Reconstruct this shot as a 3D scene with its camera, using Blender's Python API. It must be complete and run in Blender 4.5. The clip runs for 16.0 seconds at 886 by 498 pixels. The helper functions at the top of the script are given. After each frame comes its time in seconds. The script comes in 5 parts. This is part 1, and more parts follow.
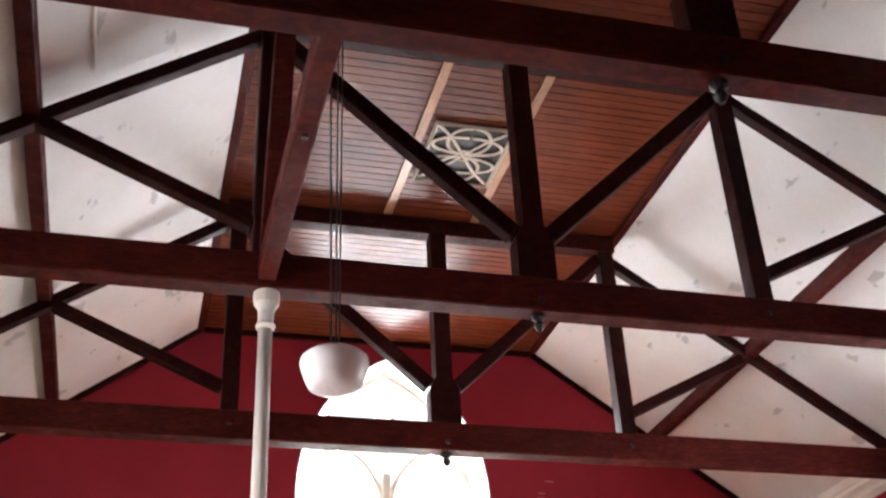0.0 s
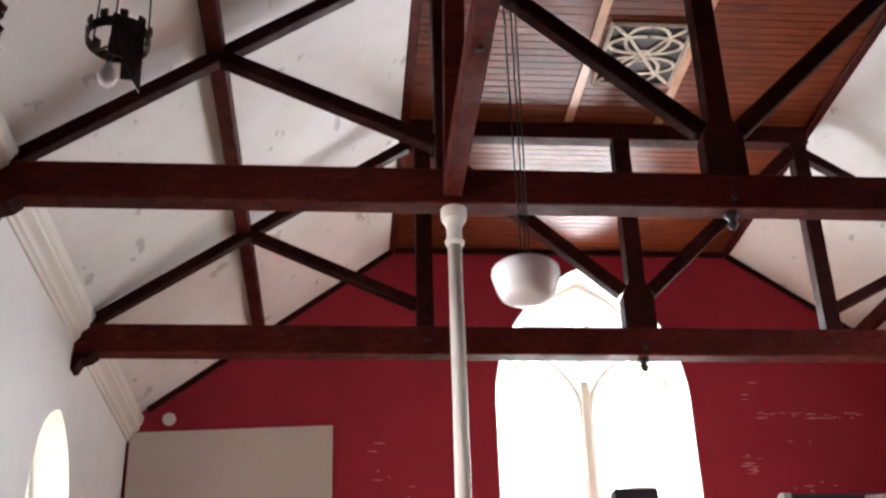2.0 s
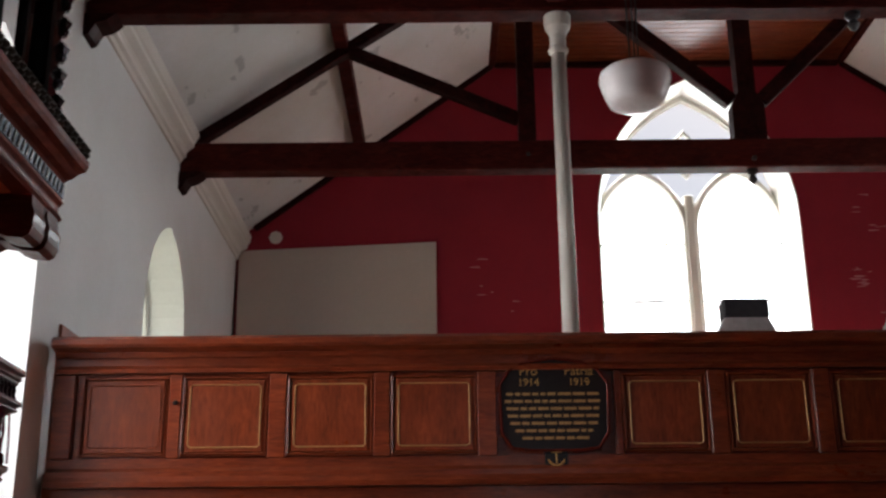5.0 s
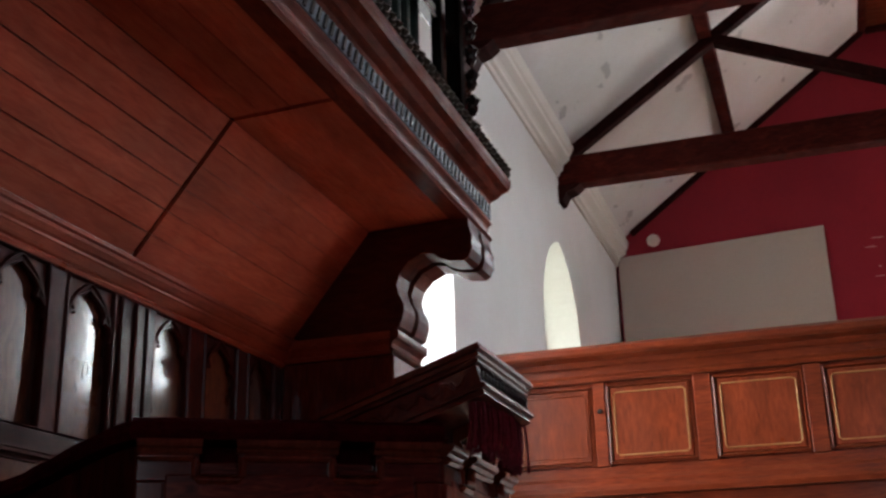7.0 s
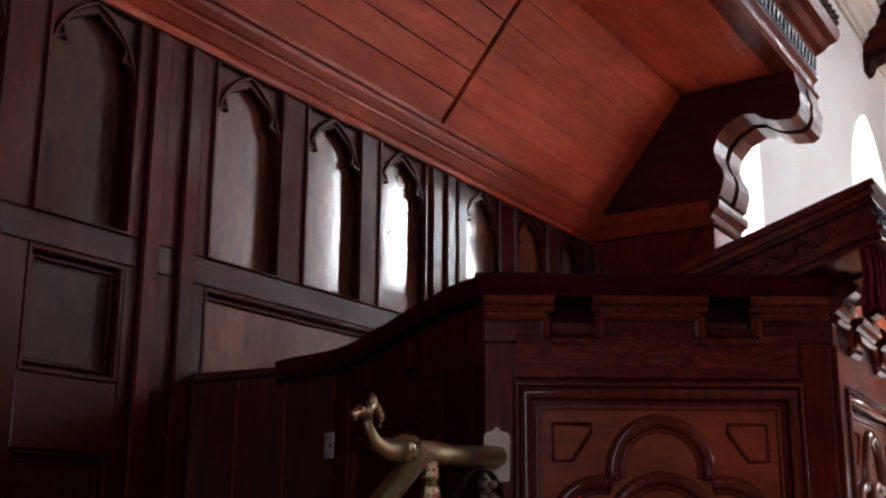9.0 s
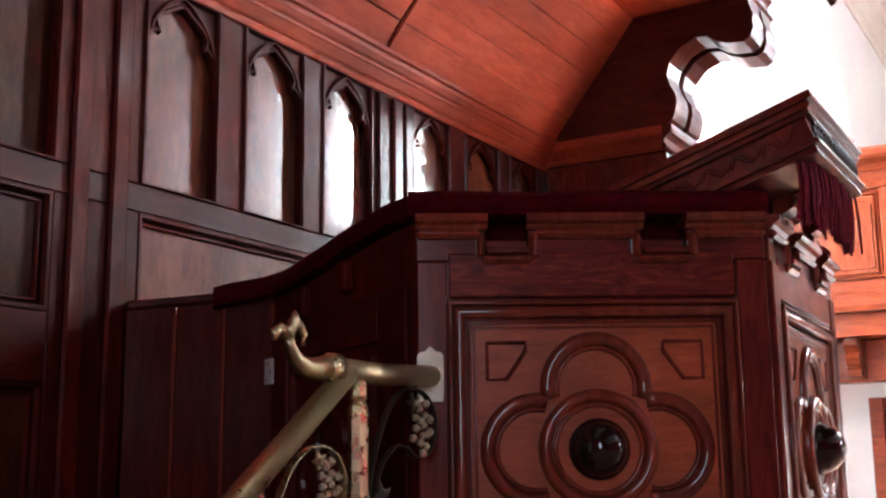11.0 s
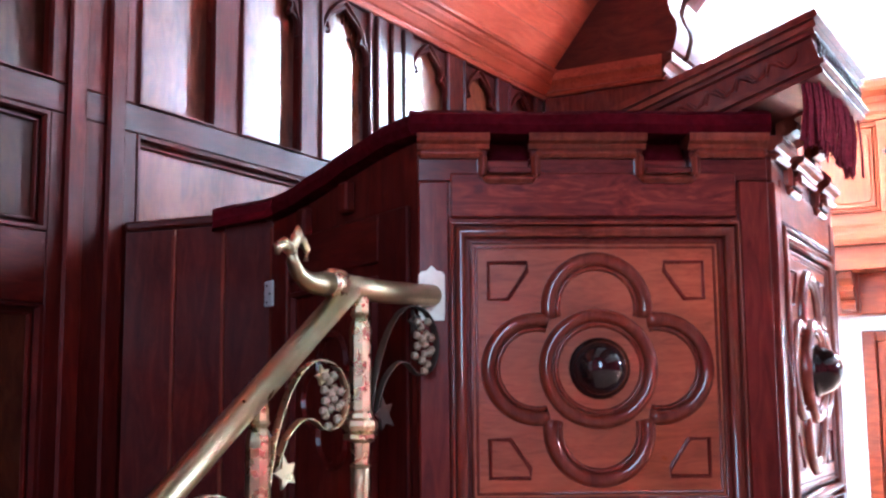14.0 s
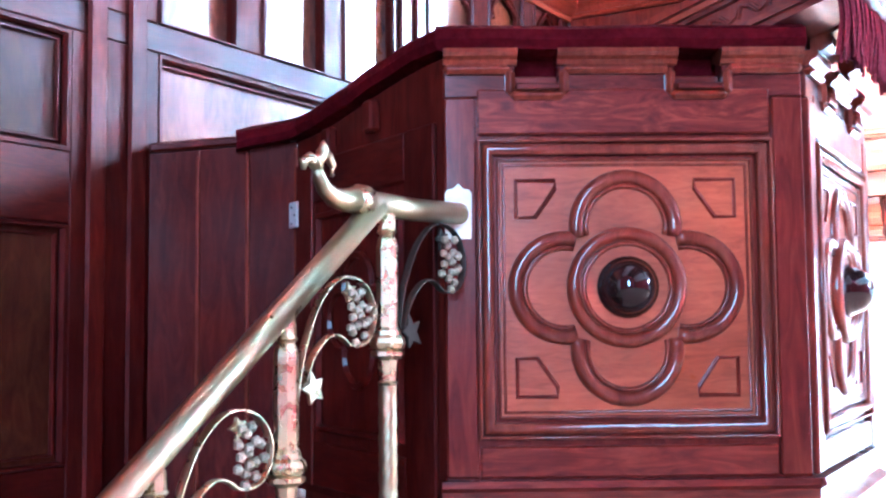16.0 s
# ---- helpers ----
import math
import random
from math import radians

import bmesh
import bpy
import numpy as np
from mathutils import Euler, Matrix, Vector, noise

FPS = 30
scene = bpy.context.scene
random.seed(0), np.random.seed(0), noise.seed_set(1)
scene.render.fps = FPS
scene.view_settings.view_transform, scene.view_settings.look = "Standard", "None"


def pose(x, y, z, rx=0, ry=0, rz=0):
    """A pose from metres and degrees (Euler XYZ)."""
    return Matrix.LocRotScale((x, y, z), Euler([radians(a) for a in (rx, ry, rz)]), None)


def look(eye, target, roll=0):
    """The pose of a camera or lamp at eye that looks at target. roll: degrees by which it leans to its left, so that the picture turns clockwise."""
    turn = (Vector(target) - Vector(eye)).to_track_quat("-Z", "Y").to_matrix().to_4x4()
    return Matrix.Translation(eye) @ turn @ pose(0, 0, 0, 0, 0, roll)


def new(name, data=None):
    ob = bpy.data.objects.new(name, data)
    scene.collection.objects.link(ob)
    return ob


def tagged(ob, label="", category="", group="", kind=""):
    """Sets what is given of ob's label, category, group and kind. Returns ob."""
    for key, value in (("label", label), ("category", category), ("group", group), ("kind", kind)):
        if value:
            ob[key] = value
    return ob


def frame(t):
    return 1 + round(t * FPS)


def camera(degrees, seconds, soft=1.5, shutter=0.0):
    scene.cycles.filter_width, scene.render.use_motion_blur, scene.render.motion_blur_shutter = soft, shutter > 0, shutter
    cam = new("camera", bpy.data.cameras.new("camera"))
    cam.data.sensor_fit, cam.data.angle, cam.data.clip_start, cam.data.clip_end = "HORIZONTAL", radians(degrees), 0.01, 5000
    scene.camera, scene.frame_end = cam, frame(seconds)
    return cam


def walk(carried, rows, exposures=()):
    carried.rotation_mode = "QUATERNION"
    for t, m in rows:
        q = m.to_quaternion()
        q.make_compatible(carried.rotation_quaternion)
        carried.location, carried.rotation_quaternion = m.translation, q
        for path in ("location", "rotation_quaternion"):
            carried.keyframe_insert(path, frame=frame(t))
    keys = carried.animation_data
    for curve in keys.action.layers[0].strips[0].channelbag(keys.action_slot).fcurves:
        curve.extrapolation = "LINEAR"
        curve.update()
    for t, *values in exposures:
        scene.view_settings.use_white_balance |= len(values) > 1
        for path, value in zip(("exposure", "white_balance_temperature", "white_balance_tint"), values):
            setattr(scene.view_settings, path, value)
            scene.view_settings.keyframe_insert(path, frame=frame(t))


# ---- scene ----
cam = camera(42.3, 16.0, soft=2.4, shutter=0.3)
PATH = [
    (0, (0.893, -0.376, 1.654), (1.373, 1.275, 2.676), -2.9),
    (0.5, (0.901, -0.374, 1.659), (1.33, 1.275, 2.707), -3.4),
    (1, (0.899, -0.384, 1.655), (1.201, 1.314, 2.667), -3.0),
    (1.5, (0.892, -0.345, 1.651), (1.097, 1.402, 2.602), -2.3),
    (2, (0.891, -0.326, 1.648), (1.062, 1.451, 2.549), -1.7),
    (2.5, (0.889, -0.27, 1.641), (1.045, 1.548, 2.46), -1.0),
    (3, (0.885, -0.242, 1.642), (1.04, 1.595, 2.417), 0.1),
    (3.2, (0.885, -0.227, 1.638), (1.037, 1.616, 2.401), 0.0),
    (5.3, (0.826, -0.165, 1.63), (0.749, 1.738, 2.241), -0.6),
    (5.5, (0.765, -0.159, 1.649), (0.614, 1.736, 2.269), -0.3),
    (6, (0.597, -0.117, 1.632), (0.306, 1.758, 2.264), -1.0),
    (6.5, (0.496, -0.134, 1.621), (0.037, 1.706, 2.256), -1.7),
    (7, (0.388, -0.131, 1.626), (-0.203, 1.669, 2.267), -1.5),
    (7.5, (0.316, -0.061, 1.633), (-0.436, 1.692, 2.234), -0.7),
    (8, (0.231, 0.053, 1.628), (-0.787, 1.667, 2.226), 0.8),
    (8.5, (0.149, 0.114, 1.609), (-0.897, 1.726, 2.163), 0.6),
    (9, (0.006, 0.16, 1.589), (-1.023, 1.806, 2.072), 0.3),
    (9.5, (-0.01, 0.179, 1.58), (-1.016, 1.847, 2.032), -0.1),
    (9.7, (0.0, 0.196, 1.568), (-1.001, 1.873, 1.997), 0.1),
    (12, (0.058, 0.262, 1.553), (-0.935, 1.959, 1.918), -1.1),
    (12.5, (0.057, 0.263, 1.546), (-0.937, 1.963, 1.893), -0.9),
    (13, (0.048, 0.258, 1.538), (-0.94, 1.967, 1.859), -0.8),
    (13.5, (0.04, 0.256, 1.529), (-0.948, 1.97, 1.825), -0.8),
    (14, (0.03, 0.258, 1.519), (-0.968, 1.971, 1.786), -0.5),
    (14.5, (0.014, 0.27, 1.507), (-0.996, 1.981, 1.74), -0.4),
    (15, (0.009, 0.274, 1.501), (-1.013, 1.982, 1.7), -0.3),
    (15.5, (0.006, 0.279, 1.497), (-1.024, 1.985, 1.666), -0.5),
    (16, (0.005, 0.279, 1.494), (-1.033, 1.982, 1.641), -0.5),
]
EXPOSURES = [(0, 0.75, 6500, 13), (2.0, 0.65, 6500, 12), (3.0, 0.3, 6500, 12), (5.5, -0.75, 6500, 10), (7.0, 0.0, 6400, 10), (8.0, 0.5, 6400, 12), (9.0, 1.0, 6400, 13), (9.5, 1.2, 6400, 13), (12.0, 2.75, 6000, 13), (13.0, 3.1, 5500, 11), (14.5, 3.85, 4700, 4), (16.0, 4.65, 4100, -4)]
END_W, EAST_W, REAR_W, LANCET_W, SIDE_W = 3500, 400, 40, 60, 420
walk(cam, [(t, look(eye, target, roll)) for t, eye, target, roll in PATH], EXPOSURES)

# ---- light ----
world = bpy.data.worlds.new("sky")
scene.world = world
world.use_nodes = True
wn = world.node_tree
sky = wn.nodes.new("ShaderNodeTexSky")
sky.sky_type, sky.sun_disc = "NISHITA", False
sky.sun_elevation, sky.sun_rotation = radians(38), radians(20)
wn.links.new(sky.outputs[0], wn.nodes["Background"].inputs[0])
wn.nodes["Background"].inputs[1].default_value = 0.12

sun = new("sun", bpy.data.lights.new("sun", "SUN"))
sun.data.energy, sun.data.angle, sun.data.color = 2.0, radians(6), (1.0, 0.95, 0.88)
sun.matrix_world = look((5, 40, 30), (5, 10, 5))


def window_light(name, eye, target, width, height, watts, color=(0.93, 0.96, 1.0)):
    """Daylight standing just outside a window opening."""
    lamp = new(name, bpy.data.lights.new(name, "AREA"))
    lamp.data.shape, lamp.data.size, lamp.data.size_y = "RECTANGLE", width, height
    lamp.data.energy, lamp.data.color = watts, color
    lamp.matrix_world = look(eye, target)
    return lamp


window_light("daylight_end", (4.80, 19.6, 8.2), (4.80, 0, -1.8), 6.5, 9.0, END_W)
window_light("daylight_lancet", (-3.05, 12.4, 4.6), (5, 12.4, 4.6), 2.2, 3.6, LANCET_W, (1.0, 0.97, 0.80))
window_light("daylight_side", (-3.9, 7.25, 4.4), (5, 7.25, -0.4), 2.8, 5.8, SIDE_W, (1.0, 0.95, 0.97))
# added fill from the unseen east side, for the loft soffit and pulpit
window_light("fill_east", (12.35, 10.2, 3.2), (0, 10.2, 3.2), 2.4, 6.0, EAST_W)
window_light("daylight_rear", (2.6, -5.75, 4.2), (2.6, 5, 4.2), 2.2, 5.0, REAR_W, (0.86, 0.93, 1.0))


# ---- materials ----
def mat(name, rough=0.5, metal=0.0, coat=0.0):
    m = bpy.data.materials.new(name)
    m.use_nodes = True
    nt = m.node_tree
    b = nt.nodes["Principled BSDF"]
    b.inputs["Roughness"].default_value, b.inputs["Metallic"].default_value = rough, metal
    b.inputs["Coat Weight"].default_value, b.inputs["Coat Roughness"].default_value = coat, 0.07 if coat > 0.8 else 0.2
    b.inputs["Specular IOR Level"].default_value = 0.25
    return m, nt, b


def ramp(nt, src, stops):
    r = nt.nodes.new("ShaderNodeValToRGB")
    while len(r.color_ramp.elements) < len(stops):
        r.color_ramp.elements.new(0.5)
    for e, (p, c) in zip(r.color_ramp.elements, stops):
        e.position, e.color = p, (*c, 1)
    nt.links.new(src, r.inputs[0])
    return r.outputs[0]


def noise_tex(nt, scale, detail=4, rough=0.6, stretch=(1, 1, 1), distort=0.0, turn=(0, 0, 0), coords="Object"):
    co = nt.nodes.new("ShaderNodeTexCoord")
    mp = nt.nodes.new("ShaderNodeMapping")
    mp.inputs["Scale"].default_value = stretch
    mp.inputs["Rotation"].default_value = turn
    tx = nt.nodes.new("ShaderNodeTexNoise")
    tx.inputs["Scale"].default_value, tx.inputs["Detail"].default_value = scale, detail
    tx.inputs["Roughness"].default_value, tx.inputs["Distortion"].default_value = rough, distort
    nt.links.new(co.outputs[coords], mp.inputs[0])
    nt.links.new(mp.outputs[0], tx.inputs["Vector"])
    return tx.outputs[0]


def blend(nt, a, b, fac, mode="MIX"):
    mx = nt.nodes.new("ShaderNodeMix")
    mx.data_type, mx.blend_type = "RGBA", mode
    for sock, v in ((mx.inputs[0], fac), (mx.inputs[6], a), (mx.inputs[7], b)):
        if isinstance(v, (int, float)):
            sock.default_value = v
        elif isinstance(v, tuple):
            sock.default_value = (*v, 1)
        else:
            nt.links.new(v, sock)
    return mx.outputs[2]


def bump(nt, b, src, strength=0.2, dist=0.01):
    n = nt.nodes.new("ShaderNodeBump")
    n.inputs["Strength"].default_value, n.inputs["Distance"].default_value = strength, dist
    nt.links.new(src, n.inputs["Height"])
    nt.links.new(n.outputs[0], b.inputs["Normal"])


def wood(name, dark, mid, light, grain=(1, 14, 14), rough=0.3, coat=0.5, vary=0.35, worn=0.0, polish=None, swirl=1.2, relief=0.10):
    """Stained and varnished timber; grain runs along the axis with the small scale."""
    m, nt, b = mat(name, rough, 0, coat)
    if polish:
        b.inputs["Coat Roughness"].default_value, b.inputs["Specular IOR Level"].default_value = polish, 0.10
    fine = noise_tex(nt, 5.0, 8, 0.65, grain, swirl)
    big = noise_tex(nt, 1.6, 3, 0.5, tuple(0.35 * g + 0.6 for g in grain), 0.4)
    c = ramp(nt, fine, [(0.28, dark), (0.5, mid), (0.74, light)])
    c = blend(nt, c, ramp(nt, big, [(0.3, (0.55, 0.5, 0.48)), (0.7, (1.15, 1.12, 1.1))]), 0.7, "MULTIPLY")
    info = nt.nodes.new("ShaderNodeObjectInfo")
    c = blend(nt, c, ramp(nt, info.outputs["Random"], [(0.0, (1 - vary,) * 3), (1.0, (1 + 0.4 * vary,) * 3)]), 1.0, "MULTIPLY")
    if worn:
        c = blend(nt, c, (0.42, 0.36, 0.32), ramp(nt, noise_tex(nt, 9, 6, 0.7), [(0.62, (0, 0, 0)), (0.8, (worn,) * 3)]))
    nt.links.new(c, b.inputs["Base Color"])
    rr = ramp(nt, noise_tex(nt, 3.5, 5, 0.6), [(0.3, (rough * 0.75,) * 3), (0.75, (min(1, rough * 1.5),) * 3)])
    nt.links.new(rr, b.inputs["Roughness"])
    bump(nt, b, fine, relief, 0.004)
    return m


def paint(name, base, rough=0.8, stain=(0.55, 0.5, 0.42), amount=0.25, spots=0.0, relief=0.15):
    m, nt, b = mat(name, rough)
    big = noise_tex(nt, 0.55, 5, 0.62)
    fine = noise_tex(nt, 22, 6, 0.7)
    c = blend(nt, base, tuple(x * y for x, y in zip(base, stain)), ramp(nt, big, [(0.42, (0, 0, 0)), (0.75, (amount,) * 3)]))
    c = blend(nt, c, ramp(nt, fine, [(0.3, (0.90,) * 3), (0.7, (1.04,) * 3)]), 0.5, "MULTIPLY")
    if spots:
        sp = noise_tex(nt, 3.1, 3, 0.5, (1, 0.55, 1))
        c = blend(nt, c, tuple(x * 0.4 for x in base), ramp(nt, sp, [(0.655, (0, 0, 0)), (0.69, (spots,) * 3)]))
    nt.links.new(c, b.inputs["Base Color"])
    bump(nt, b, noise_tex(nt, 9, 8, 0.65), relief, 0.02)
    return m


MAHOGANY = wood("varnished_mahogany", (0.064, 0.0070, 0.0046), (0.14, 0.0165, 0.0096), (0.22, 0.036, 0.019), (6, 6, 1.0), 0.40, 0.65, polish=0.12)
MAHOGANY_H = wood("varnished_mahogany_rail", (0.050, 0.0070, 0.0046), (0.13, 0.018, 0.0110), (0.24, 0.046, 0.025), (1.4, 1.4, 9), 0.40, 0.65, polish=0.12)
FIGURED = wood("figured_mahogany_rail", (0.040, 0.0050, 0.0034), (0.13, 0.018, 0.0110), (0.30, 0.066, 0.032), (1.1, 1.1, 4.6), 0.40, 0.6, 0.2, polish=0.12, swirl=2.6)
FASCIA = wood("dull_red_fascia_wood", (0.08, 0.012, 0.007), (0.15, 0.024, 0.012), (0.24, 0.046, 0.024), (5, 1.2, 5), 0.55, 0.1, 0.1, polish=0.2)
MOULDING = wood("red_brown_moulding_wood", (0.10, 0.015, 0.008), (0.18, 0.031, 0.015), (0.27, 0.058, 0.028), (5, 5, 1.2), 0.38, 0.9, 0.2, polish=0.09)
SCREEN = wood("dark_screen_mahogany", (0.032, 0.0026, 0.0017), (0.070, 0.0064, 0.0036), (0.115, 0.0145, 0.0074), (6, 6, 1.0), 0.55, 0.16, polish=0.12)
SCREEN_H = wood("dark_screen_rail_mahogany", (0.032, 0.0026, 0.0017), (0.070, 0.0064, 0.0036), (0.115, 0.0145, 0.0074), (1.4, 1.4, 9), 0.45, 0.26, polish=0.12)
CORNICE = wood("red_varnished_cornice", (0.24, 0.034, 0.015), (0.38, 0.058, 0.025), (0.48, 0.095, 0.042), (9, 1.2, 9), 0.36, 0.15)
CEDAR = wood("gallery_cedar", (0.11, 0.018, 0.007), (0.21, 0.038, 0.012), (0.31, 0.064, 0.021), (1.2, 9, 9), 0.34, 0.3, 0.2)
CEDAR_PANEL = wood("gallery_panel_cedar", (0.13, 0.022, 0.008), (0.23, 0.044, 0.014), (0.33, 0.070, 0.023), (9, 9, 1.3), 0.34, 0.3, 0.25)
PULPIT_FIELD = wood("pulpit_field_wood", (0.22, 0.044, 0.015), (0.35, 0.080, 0.028), (0.44, 0.115, 0.045), (2, 2, 9), 0.34, 0.2, 0.2)
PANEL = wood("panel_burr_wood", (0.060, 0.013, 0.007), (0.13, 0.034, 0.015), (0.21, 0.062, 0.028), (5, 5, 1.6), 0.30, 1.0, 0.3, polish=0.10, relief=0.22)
# same burr wood, with the near panels' shade and missing reflection put into it
PANEL_SHADED = wood("shaded_burr_panel_wood", (0.028, 0.0062, 0.003), (0.058, 0.015, 0.006), (0.098, 0.029, 0.012), (5, 5, 1.6), 0.6, 0.03, 0.3, polish=0.2)
SOFFIT = wood("red_stained_boards", (0.46, 0.080, 0.038), (0.62, 0.122, 0.062), (0.70, 0.18, 0.095), (7, 1.0, 7), 0.5, 0.05, 0.15)
CEILING = wood("ceiling_boards", (0.080, 0.015, 0.006), (0.135, 0.029, 0.011), (0.20, 0.050, 0.021), (0.8, 10, 10), 0.40, 0.2, 0.3, polish=0.2)
BEAM = wood("dark_beam", (0.014, 0.0020, 0.0017), (0.030, 0.0042, 0.0033), (0.055, 0.009, 0.0065), (3, 3, 3), 0.6, 0.0, 0.2, 0.03, polish=0.3)
BEAM_RED = wood("red_brown_beam", (0.030, 0.0034, 0.0027), (0.064, 0.0076, 0.0053), (0.11, 0.016, 0.010), (1.2, 1.6, 4), 0.6, 0.0, 0.2, 0.05, polish=0.3)
BRACKET = wood("dull_red_bracket_wood", (0.055, 0.008, 0.005), (0.090, 0.014, 0.008), (0.13, 0.024, 0.013), (1.2, 5, 5), 0.5, 0.3, 0.1, polish=0.22)
PALE_WOOD = wood("pale_batten", (0.33, 0.15, 0.075), (0.45, 0.23, 0.12), (0.55, 0.30, 0.17), (8, 1, 8), 0.45, 0.2)
BLACK_WOOD = wood("ebonised_wood", (0.006, 0.004, 0.004), (0.010, 0.006, 0.006), (0.02, 0.010, 0.008), (4, 4, 4), 0.10, 0.9)
WHITE_WALL = paint("white_painted_plaster", (0.76, 0.78, 0.77), 0.75, (0.80, 0.80, 0.76), 0.5, 0.0, 0.25)
WHITE_ROOF = paint("white_ceiling_lining", (0.74, 0.74, 0.73), 0.8, (0.72, 0.68, 0.60), 0.55, 0.55, 0.12)
CREAM = paint("cream_gloss_paint", (0.74, 0.72, 0.66), 0.4, (0.7, 0.66, 0.55), 0.35)
RED_WALL = paint("red_distemper", (0.30, 0.020, 0.036), 0.85, (0.62, 0.55, 0.6), 0.5, 0.0, 0.2)
BOARD = paint("fibreboard", (0.56, 0.49, 0.43), 0.8, (0.85, 0.82, 0.8), 0.3)
FLOOR = wood("floor_boards", (0.36, 0.22, 0.15), (0.50, 0.33, 0.24), (0.60, 0.42, 0.31), (9, 1, 9), 0.5, 0.1)
CARPET = paint("red_carpet", (0.16, 0.02, 0.02), 0.95)


def plain(name, color, rough=0.5, metal=0.0, coat=0.0, vary=0.25, scale=14):
    m, nt, b = mat(name, rough, metal, coat)
    c = blend(nt, color, tuple(x * (1 - vary) for x in color), ramp(nt, noise_tex(nt, scale, 5, 0.6), [(0.35, (0, 0, 0)), (0.7, (1, 1, 1))]))
    nt.links.new(c, b.inputs["Base Color"])
    nt.links.new(ramp(nt, noise_tex(nt, scale * 2, 4), [(0.3, (rough * 0.7,) * 3), (0.7, (min(1, rough * 1.4),) * 3)]), b.inputs["Roughness"])
    return m


FRET = plain("cream_fretwork", (0.60, 0.52, 0.42), 0.6)
BRASS = plain("aged_brass", (0.44, 0.40, 0.24), 0.36, 1.0, 0.0, 0.12, 3)
BRASS_PALE = plain("pale_brass", (0.64, 0.58, 0.36), 0.28, 1.0, 0.0, 0.1, 18)
PLATE = plain("pale_lacquered_brass", (0.62, 0.58, 0.46), 0.4, 0.25, 0.2, 0.25, 20)
ROSE = plain("cast_brass_rose", (0.40, 0.35, 0.24), 0.42, 0.6, 0.0, 0.4, 30)
IRON = plain("dark_iron", (0.05, 0.045, 0.045), 0.45, 0.8)
BRONZE = plain("blackened_bronze", (0.055, 0.045, 0.035), 0.45, 0.6)
DIM_GILT = plain("faded_gilt", (0.52, 0.30, 0.12), 0.5, 0.2)
BARE = paint("scuffed_pink_plaster", (0.46, 0.22, 0.22), 0.85)
GOLD = plain("gilt_line", (0.62, 0.36, 0.12), 0.4, 0.3)
VELVET = plain("crimson_velvet", (0.075, 0.002, 0.006), 0.95, 0.0, 0.0, 0.5, 30)
VELVET.node_tree.nodes["Principled BSDF"].inputs["Specular IOR Level"].default_value = 0.05
FRINGE = plain("crimson_fringe", (0.20, 0.012, 0.03), 0.8, 0, 0, 0.5, 60)
OPAL = plain("opal_glass_shade", (0.86, 0.85, 0.85), 0.25, 0.0, 0.2, 0.03)
PIPE = plain("painted_organ_pipe", (0.035, 0.06, 0.055), 0.35, 0.3)
BLUE_BAND = plain("blue_grey_fret", (0.20, 0.25, 0.33), 0.45)
GREY_EDGE = plain("worn_grey_edge", (0.28, 0.25, 0.27), 0.35)
PLAQUE_M = plain("dark_plaque", (0.016, 0.010, 0.010), 0.4, 0, 0.12)
PLASTIC = plain("dark_case", (0.06, 0.057, 0.065), 0.5)
PAPER = plain("pale_sheet", (0.7, 0.7, 0.7), 0.7)
LEAD = plain("window_bar_paint", (0.62, 0.62, 0.60), 0.5)

gm, gnt, gb = mat("window_glass", 0.03)
gb.inputs["Transmission Weight"].default_value = 1.0
gb.inputs["IOR"].default_value = 1.02
gb.inputs["Base Color"].default_value = (0.97, 0.98, 0.96, 1)
GLASS = gm


# ---- mesh helpers ----
def part(name, bm, material, parent=None, label="", smooth=False):
    bmesh.ops.recalc_face_normals(bm, faces=bm.faces)
    me = bpy.data.meshes.new(name)
    bm.to_mesh(me)
    bm.free()
    me.materials.append(material)
    if smooth:
        me.shade_smooth()
    ob = new(name, me)
    if parent is not None:
        ob.parent = parent
    if label:
        ob["label"] = label
    return ob


def thing(name, label, category, group="", kind="", at=(0, 0, 0)):
    e = new(name)
    e.location = at
    return tagged(e, label, category, group, kind)


def box(x0, x1, y0, y1, z0, z1, bev=0.0, bm=None):
    own = bm or bmesh.new()
    b = bmesh.new() if bev else own
    r = bmesh.ops.create_cube(b, size=1.0)
    bmesh.ops.scale(b, vec=(x1 - x0, y1 - y0, z1 - z0), verts=r["verts"])
    bmesh.ops.translate(b, vec=((x0 + x1) / 2, (y0 + y1) / 2, (z0 + z1) / 2), verts=r["verts"])
    if bev:
        bmesh.ops.bevel(b, geom=b.edges[:], offset=bev, segments=1, affect="EDGES")
        merge(own, b)
    return own


def merge(into, b):
    t = bpy.data.meshes.new("tmp")
    b.to_mesh(t)
    b.free()
    into.from_mesh(t)
    bpy.data.meshes.remove(t)


def tri(bm):
    bm.normal_update()
    bmesh.ops.triangulate(bm, faces=[f for f in bm.faces if len(f.verts) > 4])


